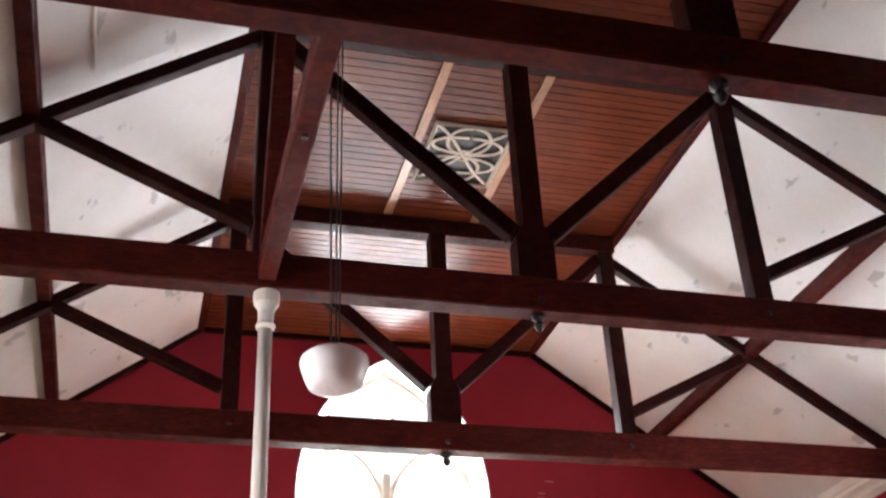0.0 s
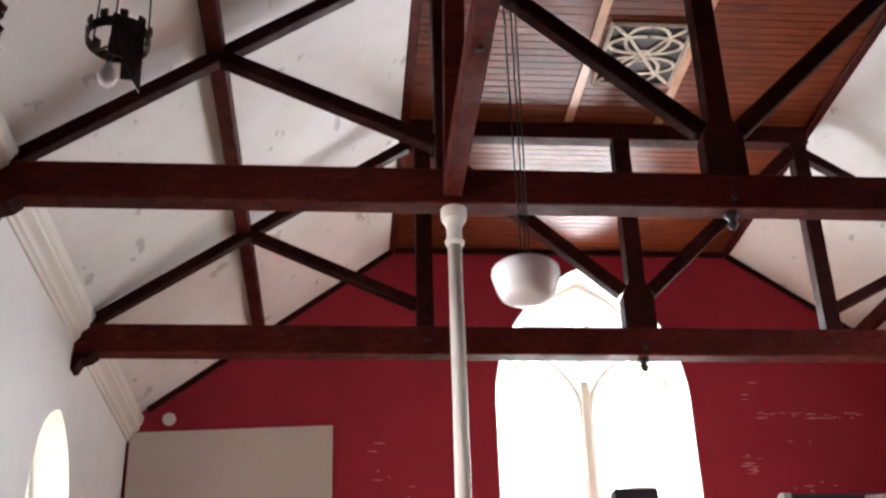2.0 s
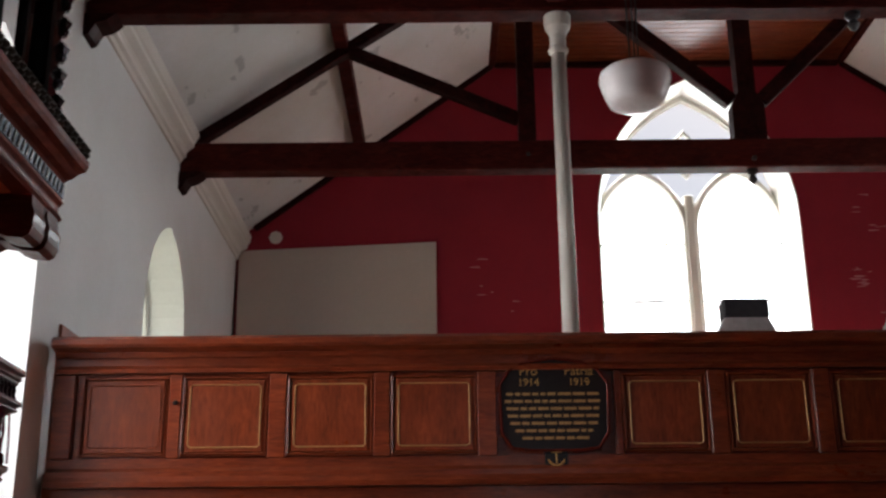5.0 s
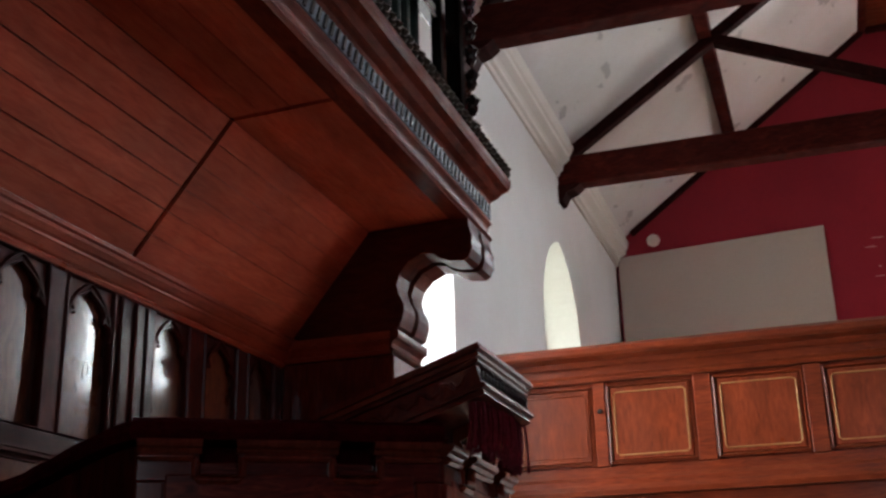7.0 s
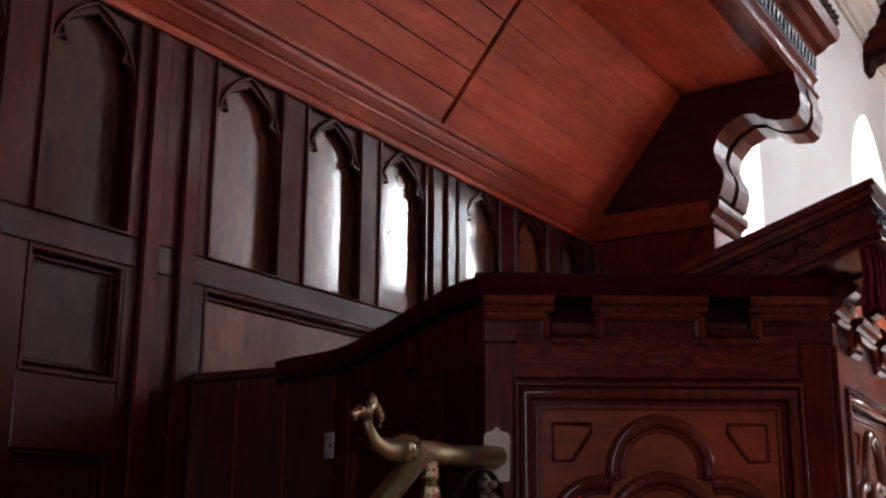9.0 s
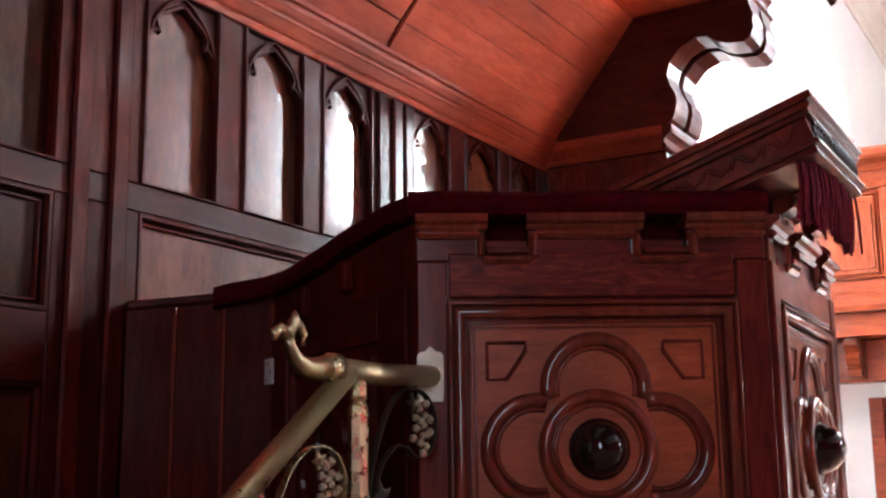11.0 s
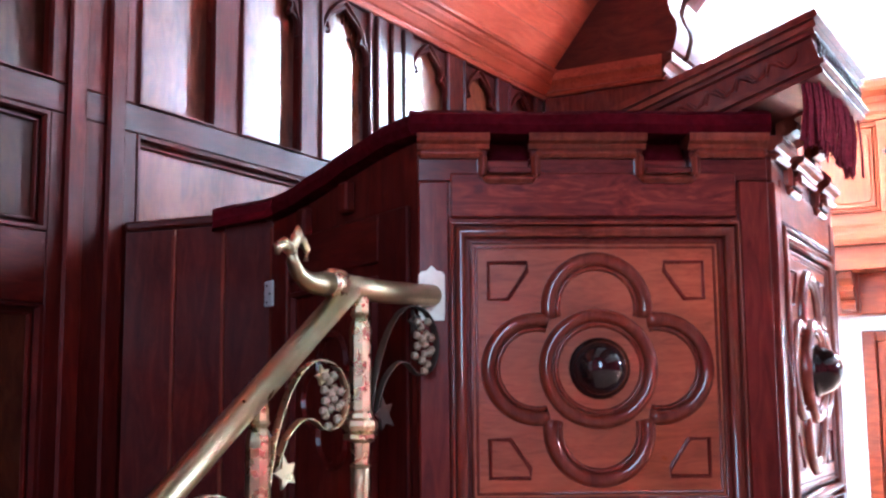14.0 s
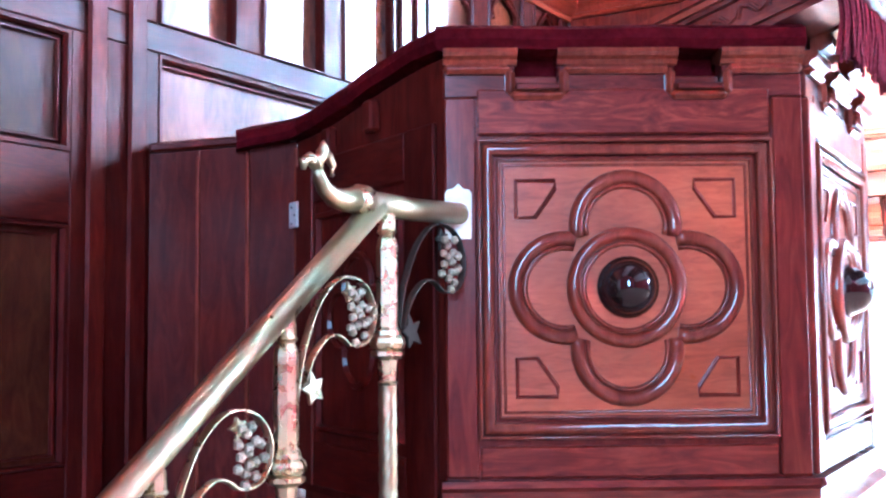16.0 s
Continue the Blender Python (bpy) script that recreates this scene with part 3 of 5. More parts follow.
def gallery_front():
    g = thing("gallery_parapet", "polished cedar gallery front with raised gilt-lined panels", "gallery parapet")
    x0, x1 = -2.24, EAST_X - 0.02
    part("backing", box(x0, x1, GY + 0.03, GY + 0.10, 2.45, 3.66), CEDAR, g)
    top = [(-0.17, 3.70), (-0.19, 3.72), (-0.19, 3.76), (-0.15, GT), (0.14, GT), (0.14, 3.66), (0.0, 3.66), (-0.05, 3.64), (-0.07, 3.68), (-0.12, 3.69)]
    part("handrail", extrude_poly([(x0, GY + a, z) for a, z in top], (x1 - x0, 0, 0)), CEDAR, g)
    fr = [(-0.03, 3.52), (-0.04, 3.55), (-0.015, 3.58), (-0.015, 3.645), (0.03, 3.645), (0.03, 3.52)]
    part("frieze", extrude_poly([(x0, GY + a, z) for a, z in fr], (x1 - x0, 0, 0)), CEDAR, g)
    low = [(0.03, 2.62), (-0.07, 2.62), (-0.08, 2.66), (-0.05, 2.70), (-0.05, 2.74), (-0.02, 2.77), (-0.02, 2.84), (0.03, 2.84)]
    part("lower_moulding", extrude_poly([(x0, GY + a, z) for a, z in low], (x1 - x0, 0, 0)), CEDAR, g)
    part("fascia", box(x0, x1, GY + 0.004, GY + 0.029, 2.45, 2.617), CEDAR, g)
    part("end_post", box(x0, x0 + 0.17, GY - 0.02, GY + 0.028, 2.845, 3.517, 0.01), CEDAR, g)
    starts = [-1.98, -1.19, -0.36, 0.46]
    pitch = 0.83
    starts += [1.28 + 0.02] + [2.29 + pitch * k for k in range(11)]
    for i, s in enumerate(starts):
        w = 0.62 if i != 4 else 0.86
        if s + w > x1:
            break
        nxt = starts[i + 1] if i + 1 < len(starts) else x1
        part("stile", box(s + w + 0.035, nxt - 0.035, GY - 0.012, GY + 0.028, 2.845, 3.517, 0.006), CEDAR, g)
        if i == 4:
            continue
        z0, z1, c = 2.90, 3.455, 0.05
        p = part("panel", box(s, s + w, GY + 0.002, GY + 0.028, z0 - 0.01, z1 + 0.01, 0.008), CEDAR_PANEL, g)
        outl = [(s + c, z0 + 0.03), (s + w - c, z0 + 0.03), (s + w - 0.03, z0 + c), (s + w - 0.03, z1 - c), (s + w - c, z1 - 0.03), (s + c, z1 - 0.03), (s + 0.03, z1 - c), (s + 0.03, z0 + c)]
        part("gilt_line", sweep([(u, GY - 0.001, z) for u, z in outl], 0.0055, 4, True, up=(0, 1, 0)), DIM_GILT if i > 0 else CEDAR, p)
        fr = [(s - 0.02, z0 - 0.025), (s + w + 0.02, z0 - 0.025), (s + w + 0.02, z1 + 0.025), (s - 0.02, z1 + 0.025)]
        part("panel_moulding", sweep([(u, GY + 0.005, z) for u, z in fr], 0.016, 5, True, up=(0, 1, 0)), CEDAR, p)
    part("knob", lathe([(0.012, -0.03), (0.022, -0.02), (0.012, 0.0)], (-1.27, GY - 0.015, 3.28), 10, axis="Y"), IRON, g)
    return g


gallery_front()
gf = thing("gallery_floor", "boarded gallery floor rising in steps behind its front", "gallery floor", kind="structure")
part("soffit", box(-2.31, EAST_X - 0.01, GY + 0.11, END_Y - 0.01, 2.45, 2.75), CEDAR, gf)
for k in range(5):
    part("step", box(-2.31, EAST_X - 0.01, 10.4 + 1.15 * k, END_Y - 0.01, 2.752 + 0.34 * k, 2.75 + 0.34 * (k + 1)), FLOOR, gf)
tagged(part("baseboard_gallery", box(WALL_X + 0.002, WALL_X + 0.03, 9.0, END_Y - 0.05, 2.76, 3.98), CEDAR_PANEL), "brown boarded dado along the wall of the gallery", "dado", kind="structure")


def bracket(x):
    b = thing("gallery_bracket", "small scrolled wooden bracket under the gallery front", "bracket", "brackets under the gallery")
    prof = [(0, 2.17), (-0.04, 2.18), (-0.055, 2.22), (-0.03, 2.25), (-0.07, 2.27), (-0.10, 2.31), (-0.075, 2.35), (-0.13, 2.40), (-0.14, 2.448), (0, 2.448)]
    part("scroll", extrude_poly([(x, GY + 0.26 + a, z) for a, z in prof], (0.10, 0, 0)), CEDAR, b)
    part("back_plate", box(x - 0.02, x + 0.12, GY + 0.262, GY + 0.30, 2.16, 2.448), CEDAR, b)


tagged(part("gallery_beam", box(-2.3, EAST_X - 0.02, GY + 0.301, GY + 0.5, 2.14, 2.448, 0.01), CEDAR), "broad varnished beam under the gallery front", "beam")
for k in range(8):
    bracket(-1.68 + 1.55 * k)


def column():
    c = thing("gallery_column", "slender white painted iron column with moulded capital", "column", at=(1.90, 9.02, 0))
    part("shaft", lathe([(0.09, 0.0), (0.09, 0.02), (0.075, 0.1), (0.070, 3.8), (0.064, 6.42)], seg=18), CREAM, c, smooth=True)
    part("capital", lathe([(0.066, 6.42), (0.085, 6.435), (0.092, 6.455), (0.085, 6.475), (0.072, 6.49), (0.072, 6.60), (0.082, 6.63), (0.115, 6.68), (0.122, 6.73), (0.122, TIE0 - 0.003)], seg=18), CREAM, c)
    return c


column()


def plaque():
    p = thing("memorial_plaque", "dark painted memorial board with gilt lettering and anchor", "plaque", at=(1.72, GY - 0.022, 3.24))
    out = [(-0.42, -0.22), (-0.34, -0.34), (-0.2, -0.36), (0.2, -0.36), (0.34, -0.34), (0.42, -0.22), (0.43, 0.16), (0.35, 0.28), (0.22, 0.34), (0.0, 0.37), (-0.22, 0.34), (-0.35, 0.28), (-0.43, 0.16)]
    part("board", extrude_poly([(u, 0.0, z) for u, z in out], (0, 0.02, 0)), PLAQUE_M, p)
    part("edge", sweep([(u, -0.002, z) for u, z in out], 0.012, 5, True, up=(0, 1, 0)), MAHOGANY, p)

    def words(text, x, z, size):
        cu = bpy.data.curves.new("lettering", "FONT")
        cu.body, cu.size, cu.align_x, cu.extrude = text, size, "CENTER", 0.0015
        cu.materials.append(GOLD)
        o = new("lettering", cu)
        o.parent = p
        o.matrix_basis = pose(x, -0.004, z, 90, 0, 0)

    words("Pro", -0.2, 0.235, 0.10)
    words("Patria", 0.2, 0.235, 0.10)
    words("1914", -0.2, 0.15, 0.085)
    words("1919", 0.2, 0.15, 0.085)
    rng = random.Random(4)
    for k in range(7):
        half = (0.38, 0.39, 0.38, 0.37, 0.35, 0.31, 0.26)[k]
        z, u = 0.085 - 0.058 * k, -half
        while u < half - 0.03:
            w = min(rng.uniform(0.035, 0.11), half - u)
            part("line_bar", box(u, u + w, -0.004, -0.0005, z - 0.012, z + 0.010), DIM_GILT, p)
            u += w + 0.016
    a = part("anchor", beam((0, -0.006, -0.46), (0, -0.006, -0.36), 0.012, 0.008, 0.002), GOLD, p)
    part("anchor_arms", sweep([(0.065 * math.cos(t), -0.006, -0.415 + 0.06 * math.sin(t)) for t in [math.radians(x) for x in range(195, 346, 15)]], 0.009, 5, up=(0, 1, 0)), GOLD, a)
    part("anchor_stock", beam((-0.04, -0.006, -0.375), (0.04, -0.006, -0.375), 0.01, 0.01, 0.002), GOLD, a)
    # anchor is carried on a small tongue of the board
    part("tongue", box(-0.09, 0.09, 0.0, 0.018, -0.48, -0.355), PLAQUE_M, p)


plaque()

board = tagged(part("leaning_board", extrude_poly([(-2.22, 16.42, 4.12), (0.76, 16.42, 4.12), (0.75, 16.53, 7.16), (-2.27, 16.53, 7.04)], (0, 0.04, 0)), BOARD), "large pale beige fibreboard sheet leaning on the red wall", "board")
tagged(part("wall_plate", lathe([(0.105, -0.03), (0.10, 0.0), (0.04, 0.0)], (-1.72, END_Y - 0.002, 7.27), 8, axis="Y"), CREAM), "small pale octagonal plate on the red wall", "wall plate")
# white streaks of bare plaster on the red wall
chip = tagged(part("bare_plaster_patches", box(0, 0.001, 0, 0.001, 0, 0.001), BARE), "chipped streaks of bare plaster on red paint", "paint damage", kind="stuff")
rng = random.Random(11)
bm = bmesh.new()
for cx, cz, w, n in ((1.35, 6.75, 0.12, 3), (1.5, 6.4, 0.1, 3), (7.25, 6.55, 0.16, 12), (8.3, 7.35, 0.9, 26), (8.1, 6.12, 0.8, 9), (7.2, 7.75, 0.3, 3), (1.9, 6.1, 0.5, 2), (8.2, 6.8, 0.3, 2)):
    for k in range(n):
        u, z = cx + rng.uniform(-w, w), cz + rng.uniform(-0.05, 0.05) * (3 if w < 0.9 else 1)
        l, h = rng.uniform(0.02, 0.13), rng.uniform(0.006, 0.02)
        pts = [(u + l * math.cos(a) * rng.uniform(0.6, 1), END_Y - 0.004, z + h * math.sin(a) * rng.uniform(0.5, 1)) for a in [2 * math.pi * i / 7 for i in range(7)]]
        extrude_poly(pts, (0, 0.002, 0), bm)
old = chip.data
bm.to_mesh(old)
bm.free()


def projector_box():
    c = thing("projector_box", "small dark box on a white stand behind the gallery rail", "box", at=(3.35, 9.06, GT + 0.10))
    part("case", box(-0.19, 0.19, -0.09, 0.09, 0.09, 0.25, 0.012), PLASTIC, c)
    part("stand", extrude_poly([(-0.24, -0.08, -0.03), (0.24, -0.08, -0.03), (0.18, -0.08, 0.089), (-0.18, -0.08, 0.089)], (0, 0.16, 0)), PAPER, c)
    part("back_support", box(-0.1, 0.1, -0.07, 0.07, -1.138, -0.031), PLASTIC, c)


projector_box()
t = thing("keyboard_case", "dark instrument case with white keys on the gallery", "keyboard", at=(5.38, 9.55, 0))
part("case", box(-0.55, 0.75, -0.2, 0.2, 2.752, 4.19, 0.02), PLASTIC, t)
part("end_cheek", extrude_poly([(-0.62, -0.22, 2.752), (-0.62, 0.22, 2.752), (-0.62, 0.22, 4.05), (-0.62, -0.12, 4.21), (-0.62, -0.22, 4.19)], (0.066, 0, 0)), PAPER, t)
for k in range(13):
    part("key", box(0.12 + 0.045 * k, 0.16 + 0.045 * k, -0.225, -0.203, 4.0, 4.165 + 0.004 * k, 0.004), PAPER, t)


def pendant_lamp():
    l = thing("pendant_lamp", "white opal schoolhouse globe hanging on cords", "pendant lamp", at=(2.16, 6.85, 0))
    part("shade", lathe([(0.05, 5.177), (0.13, 5.173), (0.205, 5.16), (0.238, 5.131), (0.245, 5.093), (0.235, 5.047), (0.205, 4.963), (0.185, 4.921), (0.15, 4.9), (0.08, 4.889), (0.01, 4.887)], seg=32), OPAL, l, smooth=True)
    part("gallery_ring", lathe([(0.06, 5.175), (0.07, 5.185), (0.06, 5.22), (0.02, 5.26)], seg=14), BRONZE, l)
    for dx, dy in ((-0.025, 0), (0.012, 0.02), (0.03, -0.02)):
        part("cord", sweep([(dx, dy, 5.25), (dx * 1.6, dy, 7.5), (dx * 2.2, dy, CEIL_Z - 0.002)], 0.006, 5), IRON, l)


pendant_lamp()


def crown_light():
    c = thing("crown_chandelier", "dark crenellated metal crown light with a bare bulb", "chandelier", at=(-0.51, 5.5, 5.92))
    R = 0.19
    part("ring", sweep([(R * math.cos(k * math.pi / 14), R * math.sin(k * math.pi / 14), 0.09) for k in range(28)], 0.005, 6, True, flat=0.042), BRONZE, c)
    for k in range(10):
        a = 2 * math.pi * k / 10
        part("merlon", beam((R * math.cos(a), R * math.sin(a), 0.13), (R * math.cos(a), R * math.sin(a), 0.18), 0.05, 0.02, 0.004, up=(math.cos(a), math.sin(a), 0)), BRONZE, c)
    for k in range(3):
        a = 2 * math.pi * k / 3 + 0.6
        ct, st = math.cos(a), math.sin(a)
        sh = [(-0.10, 0.14), (0.10, 0.14), (0.105, -0.10), (0.11, -0.36), (0.05, -0.31), (-0.02, -0.33), (-0.03, -0.18), (-0.10, -0.16)]
        part("spoke", beam((ct * 0.03, st * 0.03, 0.058), (ct * (R - 0.01), st * (R - 0.01), 0.058), 0.02, 0.01, 0.002), BRONZE, c)
        if k == 2:
            cs, ss = math.cos(-1.05), math.sin(-1.05)
            part("shield", extrude_poly([(cs * (R + 0.01 - 3 * u * u) - ss * u, ss * (R + 0.01 - 3 * u * u) + cs * u, z) for u, z in sh], (cs * 0.012, ss * 0.012, 0)), BRONZE, c)
        part("hanging_cable", sweep([(ct * R, st * R, 0.13), (ct * R * 0.8, st * R * 0.8, 1.4), (ct * R * 0.7, st * R * 0.7, gable(-0.51) - 5.86)], 0.006, 5), IRON, c)
        if k != 1:
            continue
        part("bulb", lathe([(0.02, -0.07), (0.03, -0.10), (0.058, -0.15), (0.06, -0.18), (0.04, -0.22), (0.01, -0.235)], (ct * 0.02, st * 0.02 - 0.08, -0.07), 14), OPAL, c, smooth=True)
        part("lamp_holder", lathe([(0.02, 0.05), (0.024, -0.14)], (ct * 0.02, st * 0.02 - 0.08, 0), 10), BRONZE, c)
    part("hub", lathe([(0.035, 0.04), (0.035, 0.07)], seg=12), BRONZE, c)


crown_light()

# ---- organ case over panelled screen ----
PX = -2.39


def cusped(c, half, spring, apex, n=7):
    """Pointed outline with one cusp each side, from the right springing over the apex to the left."""
    rise = apex - spring
    right = [(c + half, spring - 0.05)]
    for k in range(n + 1):            # lower foil, scooped in to the cusp
        a = math.pi / 2 * k / n
        right.append((c + half * (0.70 + 0.30 * math.cos(a)), spring - 0.02 + 0.05 * math.sin(a)))
    right.append((c + half * 0.67, spring + 0.024))
    z0 = spring + 0.03
    for k in range(n + 1):            # upper foil swelling out, then running to the point
        t = k / n
        right.append((c + half * (0.68 * (1 - t ** 2.2) + 0.16 * math.sin(math.pi * min(1, t * 1.15)) * (1 - 0.4 * t)), z0 + (apex - z0) * t))
    right[-1] = (c, apex)
    return right + [(2 * c - u, z) for u, z in right[::-1][1:]]


def arch_panel(screen, y0, y1, z0, z1):
    c, half = (y0 + y1) / 2, (y1 - y0) / 2
    # each field is tilted, less with distance, so that it mirrors the end window
    skew = (y1 - y0) * 0.5 * math.tan(math.radians(max(0.0, min(2.4, (4.5 - c) * 1.5))))
    field = [(PX - 0.032 - skew * (2 * k / 8 - 1) - 0.0022 * (2 * k / 8 - 1) ** 2, y0 + (y1 - y0) * k / 8) for k in range(9)]
    field += [(PX - 0.0455, y1), (PX - 0.0455, y0)]
    p = part("arch_panel", extrude_poly([(x, y, z0) for x, y in field], (0, 0, z1 - z0)), PANEL if y0 > 2.3 else PANEL_SHADED, screen, "burr-figured panel with pointed cusped tracery")
    spring = z1 - 0.175
    line = cusped(c, half - 0.016, spring, z1 - 0.035)
    # pierced plate between the cusped arch and the square head
    for s in (1, -1):
        pts = line[: len(line) // 2 + 1]
        poly = [(c + half, pts[0][1]), (c + half, z1), (c, z1)] + pts[::-1]
        poly = [(c + s * (u - c), z) for u, z in poly]
        bm = extrude_poly([(PX - 0.024, u, z) for u, z in poly], (0.013, 0, 0))
        tri(bm)
        part("spandrel", bm, SCREEN, p)
    part("tracery_moulding", sweep([(PX - 0.012, u, z) for u, z in line], 0.0075, 6, up=(1, 0, 0), flat=0.012), SCREEN, p)
    # outer pointed roll
    arc = pointed(c, half - 0.008, z1 - 0.30, z1 - 0.235, z1 - 0.008, 9)
    arc = arc + [(2 * c - u, z) for u, z in arc[::-1][1:]]
    part("arch_moulding", sweep([(PX - 0.010, u, z) for u, z in arc], 0.0075, 6, up=(1, 0, 0), flat=0.014), SCREEN, p)
    rect = [(y0 + 0.004, z0 + 0.004), (y1 - 0.004, z0 + 0.004), (y1 - 0.004, z1 - 0.004), (y0 + 0.004, z1 - 0.004)]
    part("panel_moulding", sweep([(PX - 0.001, u, z) for u, z in rect], 0.011, 6, True, up=(1, 0, 0)), SCREEN, p)


def flat_panel(screen, y0, y1, z0, z1):
    p = part("flat_panel", box(PX - 0.045, PX - 0.028, y0, y1, z0, z1), PANEL if y0 > 2.3 else PANEL_SHADED, screen, "sunk panel with moulded edge")
    for o, r in ((0.008, 0.015), (0.03, 0.008)):
        rect = [(y0 + o, z0 + o), (y1 - o, z0 + o), (y1 - o, z1 - o), (y0 + o, z1 - o)]
        part("panel_moulding", sweep([(PX - 0.008 - o * 0.5, u, z) for u, z in rect], r, 6, True, up=(1, 0, 0)), SCREEN, p)


def organ_screen():
    s = thing("organ_screen", "polished mahogany panelled screen with cusped gothic arches", "panelled screen")
    y_end = 5.44
    part("backing", box(PX - 0.06, PX - 0.046, -1.2, y_end, 0, 3.17), SCREEN, s)
    arches = [(0.20, 0.52), (0.65, 0.97), (1.10, 1.43), (1.56, 1.88), (2.0, 2.325), (2.64, 2.97), (3.095, 3.425), (3.535, 3.86), (4.16, 4.475), (4.61, 4.94), (5.05, 5.35)]
    z0, z1 = 2.395, 3.045
    # rails
    part("top_rail", box(PX - 0.045, PX, -1.2, y_end, z1, 3.10, 0.004), CORNICE, s)
    part("mid_rail", box(PX - 0.045, PX, -1.2, y_end, 2.31, z0, 0.004), SCREEN_H, s)
    part("bottom_rail", box(PX - 0.045, PX, -1.2, y_end, 0.0, 0.25, 0.004), SCREEN_H, s)
    prev = -1.2
    for a, b in arches:
        part("stile", box(PX - 0.045, PX, prev, a, z0, z1, 0.003), SCREEN, s)
        arch_panel(s, a, b, z0, z1)
        prev = b
    part("stile", box(PX - 0.045, PX, prev, y_end, z0, z1, 0.003), SCREEN, s)
    # lower tiers
    prev = -1.2
    for a, b in arches[:5]:
        part("lower_stile", box(PX - 0.045, PX, prev, a, 0.25, 2.31, 0.003), SCREEN, s)
        for zz, zw in ((1.98, 2.31), (1.16, 1.79), (0.25, 0.95)):
            flat_panel(s, a, b, zz, zw)
        for zz, zw in ((1.79, 1.98), (0.95, 1.16)):
            part("lower_rail", box(PX - 0.045, PX - 0.001, a, b, zz, zw, 0.003), SCREEN_H, s)
        prev = b
    part("lower_stile", box(PX - 0.045, PX, prev, 2.64, 0.25, 2.31, 0.003), SCREEN, s)
    for a, b in ((2.64, 3.86), (4.16, 5.35)):
        flat_panel(s, a, b, 1.35, 2.31)
        flat_panel(s, a, b, 0.25, 1.2)
        part("lower_rail", box(PX - 0.045, PX - 0.001, a, b, 1.2, 1.35, 0.003), SCREEN_H, s)
    part("lower_stile", box(PX - 0.045, PX, 3.86, 4.16, 0.25, 2.31, 0.003), SCREEN, s)
    part("lower_stile", box(PX - 0.045, PX, 5.35, y_end, 0.25, 2.31, 0.003), SCREEN, s)
    # paired pilaster strips
    for y in (2.405, 2.55, 3.925, 4.035, 4.12):
        part("pilaster_strip", box(PX + 0.001, PX + 0.016, y - 0.034, y + 0.034, 0.26, 3.04, 0.008), SCREEN, s)
    corn = [(0.0, 3.04), (0.012, 3.043), (0.018, 3.058), (0.012, 3.070), (0.020, 3.076), (0.045, 3.108), (0.05, 3.112), (0.05, 3.122), (0.060, 3.130), (0.075, 3.150), (0.080, 3.165), (0.092, 3.170), (0.092, 3.188), (0.0, 3.188)]
    part("cornice", extrude_poly([(PX + 0.001 + a, -1.2, z) for a, z in corn], (0, y_end + 1.2, 0)), CORNICE, s)


organ_screen()

# boarded cove and soffit of the organ loft
COVE = [(-2.33, 3.205), (-1.875, 3.77), (-1.31, 3.785)]


def cove_board(p, q, i, n, y0, y1, name):
    a = Vector((p[0] + (q[0] - p[0]) * i / n, 0, p[1] + (q[1] - p[1]) * i / n))
    b = Vector((p[0] + (q[0] - p[0]) * (i + 1) / n, 0, p[1] + (q[1] - p[1]) * (i + 1) / n))
    d = (b - a).normalized()
    nrm = Vector((-d.z, 0, d.x))
    g = 0.0012 if y0 > 3.5 else 0.0028
    pts = [a + d * g * 0.5 + nrm * 0.02, a + d * g, b - d * g, b - d * g * 0.5 + nrm * 0.02]
    return part(name, extrude_poly([(v.x, y0, v.z) for v in pts], (0, y1 - y0, 0)), SOFFIT, loft)


loft = thing("organ_loft", "red-stained boarded underside of the projecting organ loft", "organ loft")
for y0, y1 in ((-1.2, 2.46), (2.484, 3.864), (3.894, 5.45)):
    for i in range(6):
        cove_board(COVE[0], COVE[1], i, 6, y0, y1, "cove_board")
    for i in range(4):
        cove_board(COVE[1], COVE[2], i, 4, y0, y1, "soffit_board")
back = [(x - 0.02, z + 0.03) for x, z in COVE]
part("backing", extrude_poly([(back[0][0], -1.2, back[0][1]), (back[1][0], -1.2, back[1][1]), (back[2][0], -1.2, back[2][1]), (-1.35, -1.2, 4.05), (-2.31, -1.2, 4.05)], (0, 6.64, 0)), BEAM, loft)
LY0, LY1 = -1.2, 5.90
fas = [(-1.40, 3.775), (-1.305, 3.775), (-1.29, 3.79), (-1.30, 3.81), (-1.315, 3.83), (-1.315, 3.855), (-1.31, 3.865), (-1.29, 3.885), (-1.30, 3.905), (-1.30, 4.005), (-1.285, 4.02), (-1.25, 4.035), (-1.22, 4.06), (-1.18, 4.075), (-1.165, 4.10), (-1.165, 4.135), (-1.19, 4.15), (-1.40, 4.15)]
part("fascia", extrude_poly([(x, LY0, z) for x, z in fas], (0, LY1 - LY0, 0)), FASCIA, loft)
part("fret_band", box(-1.2995, -1.293, LY0, LY1, 3.915, 3.998), BLUE_BAND, loft)
y = 2.6
while y < LY1 - 0.04:
    part("fret_piece", extrude_poly([(-1.292, y, 3.92), (-1.292, y + 0.022, 3.92), (-1.292, y + 0.05, 3.992), (-1.292, y + 0.028, 3.992)], (0.008, 0, 0)), IRON, loft)
    y += 0.062
y = 3.4
while y < LY1:
    part("cresting_knob", lathe([(0.016, 0.0), (0.03, 0.015), (0.02, 0.03), (0.034, 0.05), (0.012, 0.075)], (-1.185, y, 4.15), 7), BRONZE, loft)
    y += 0.075


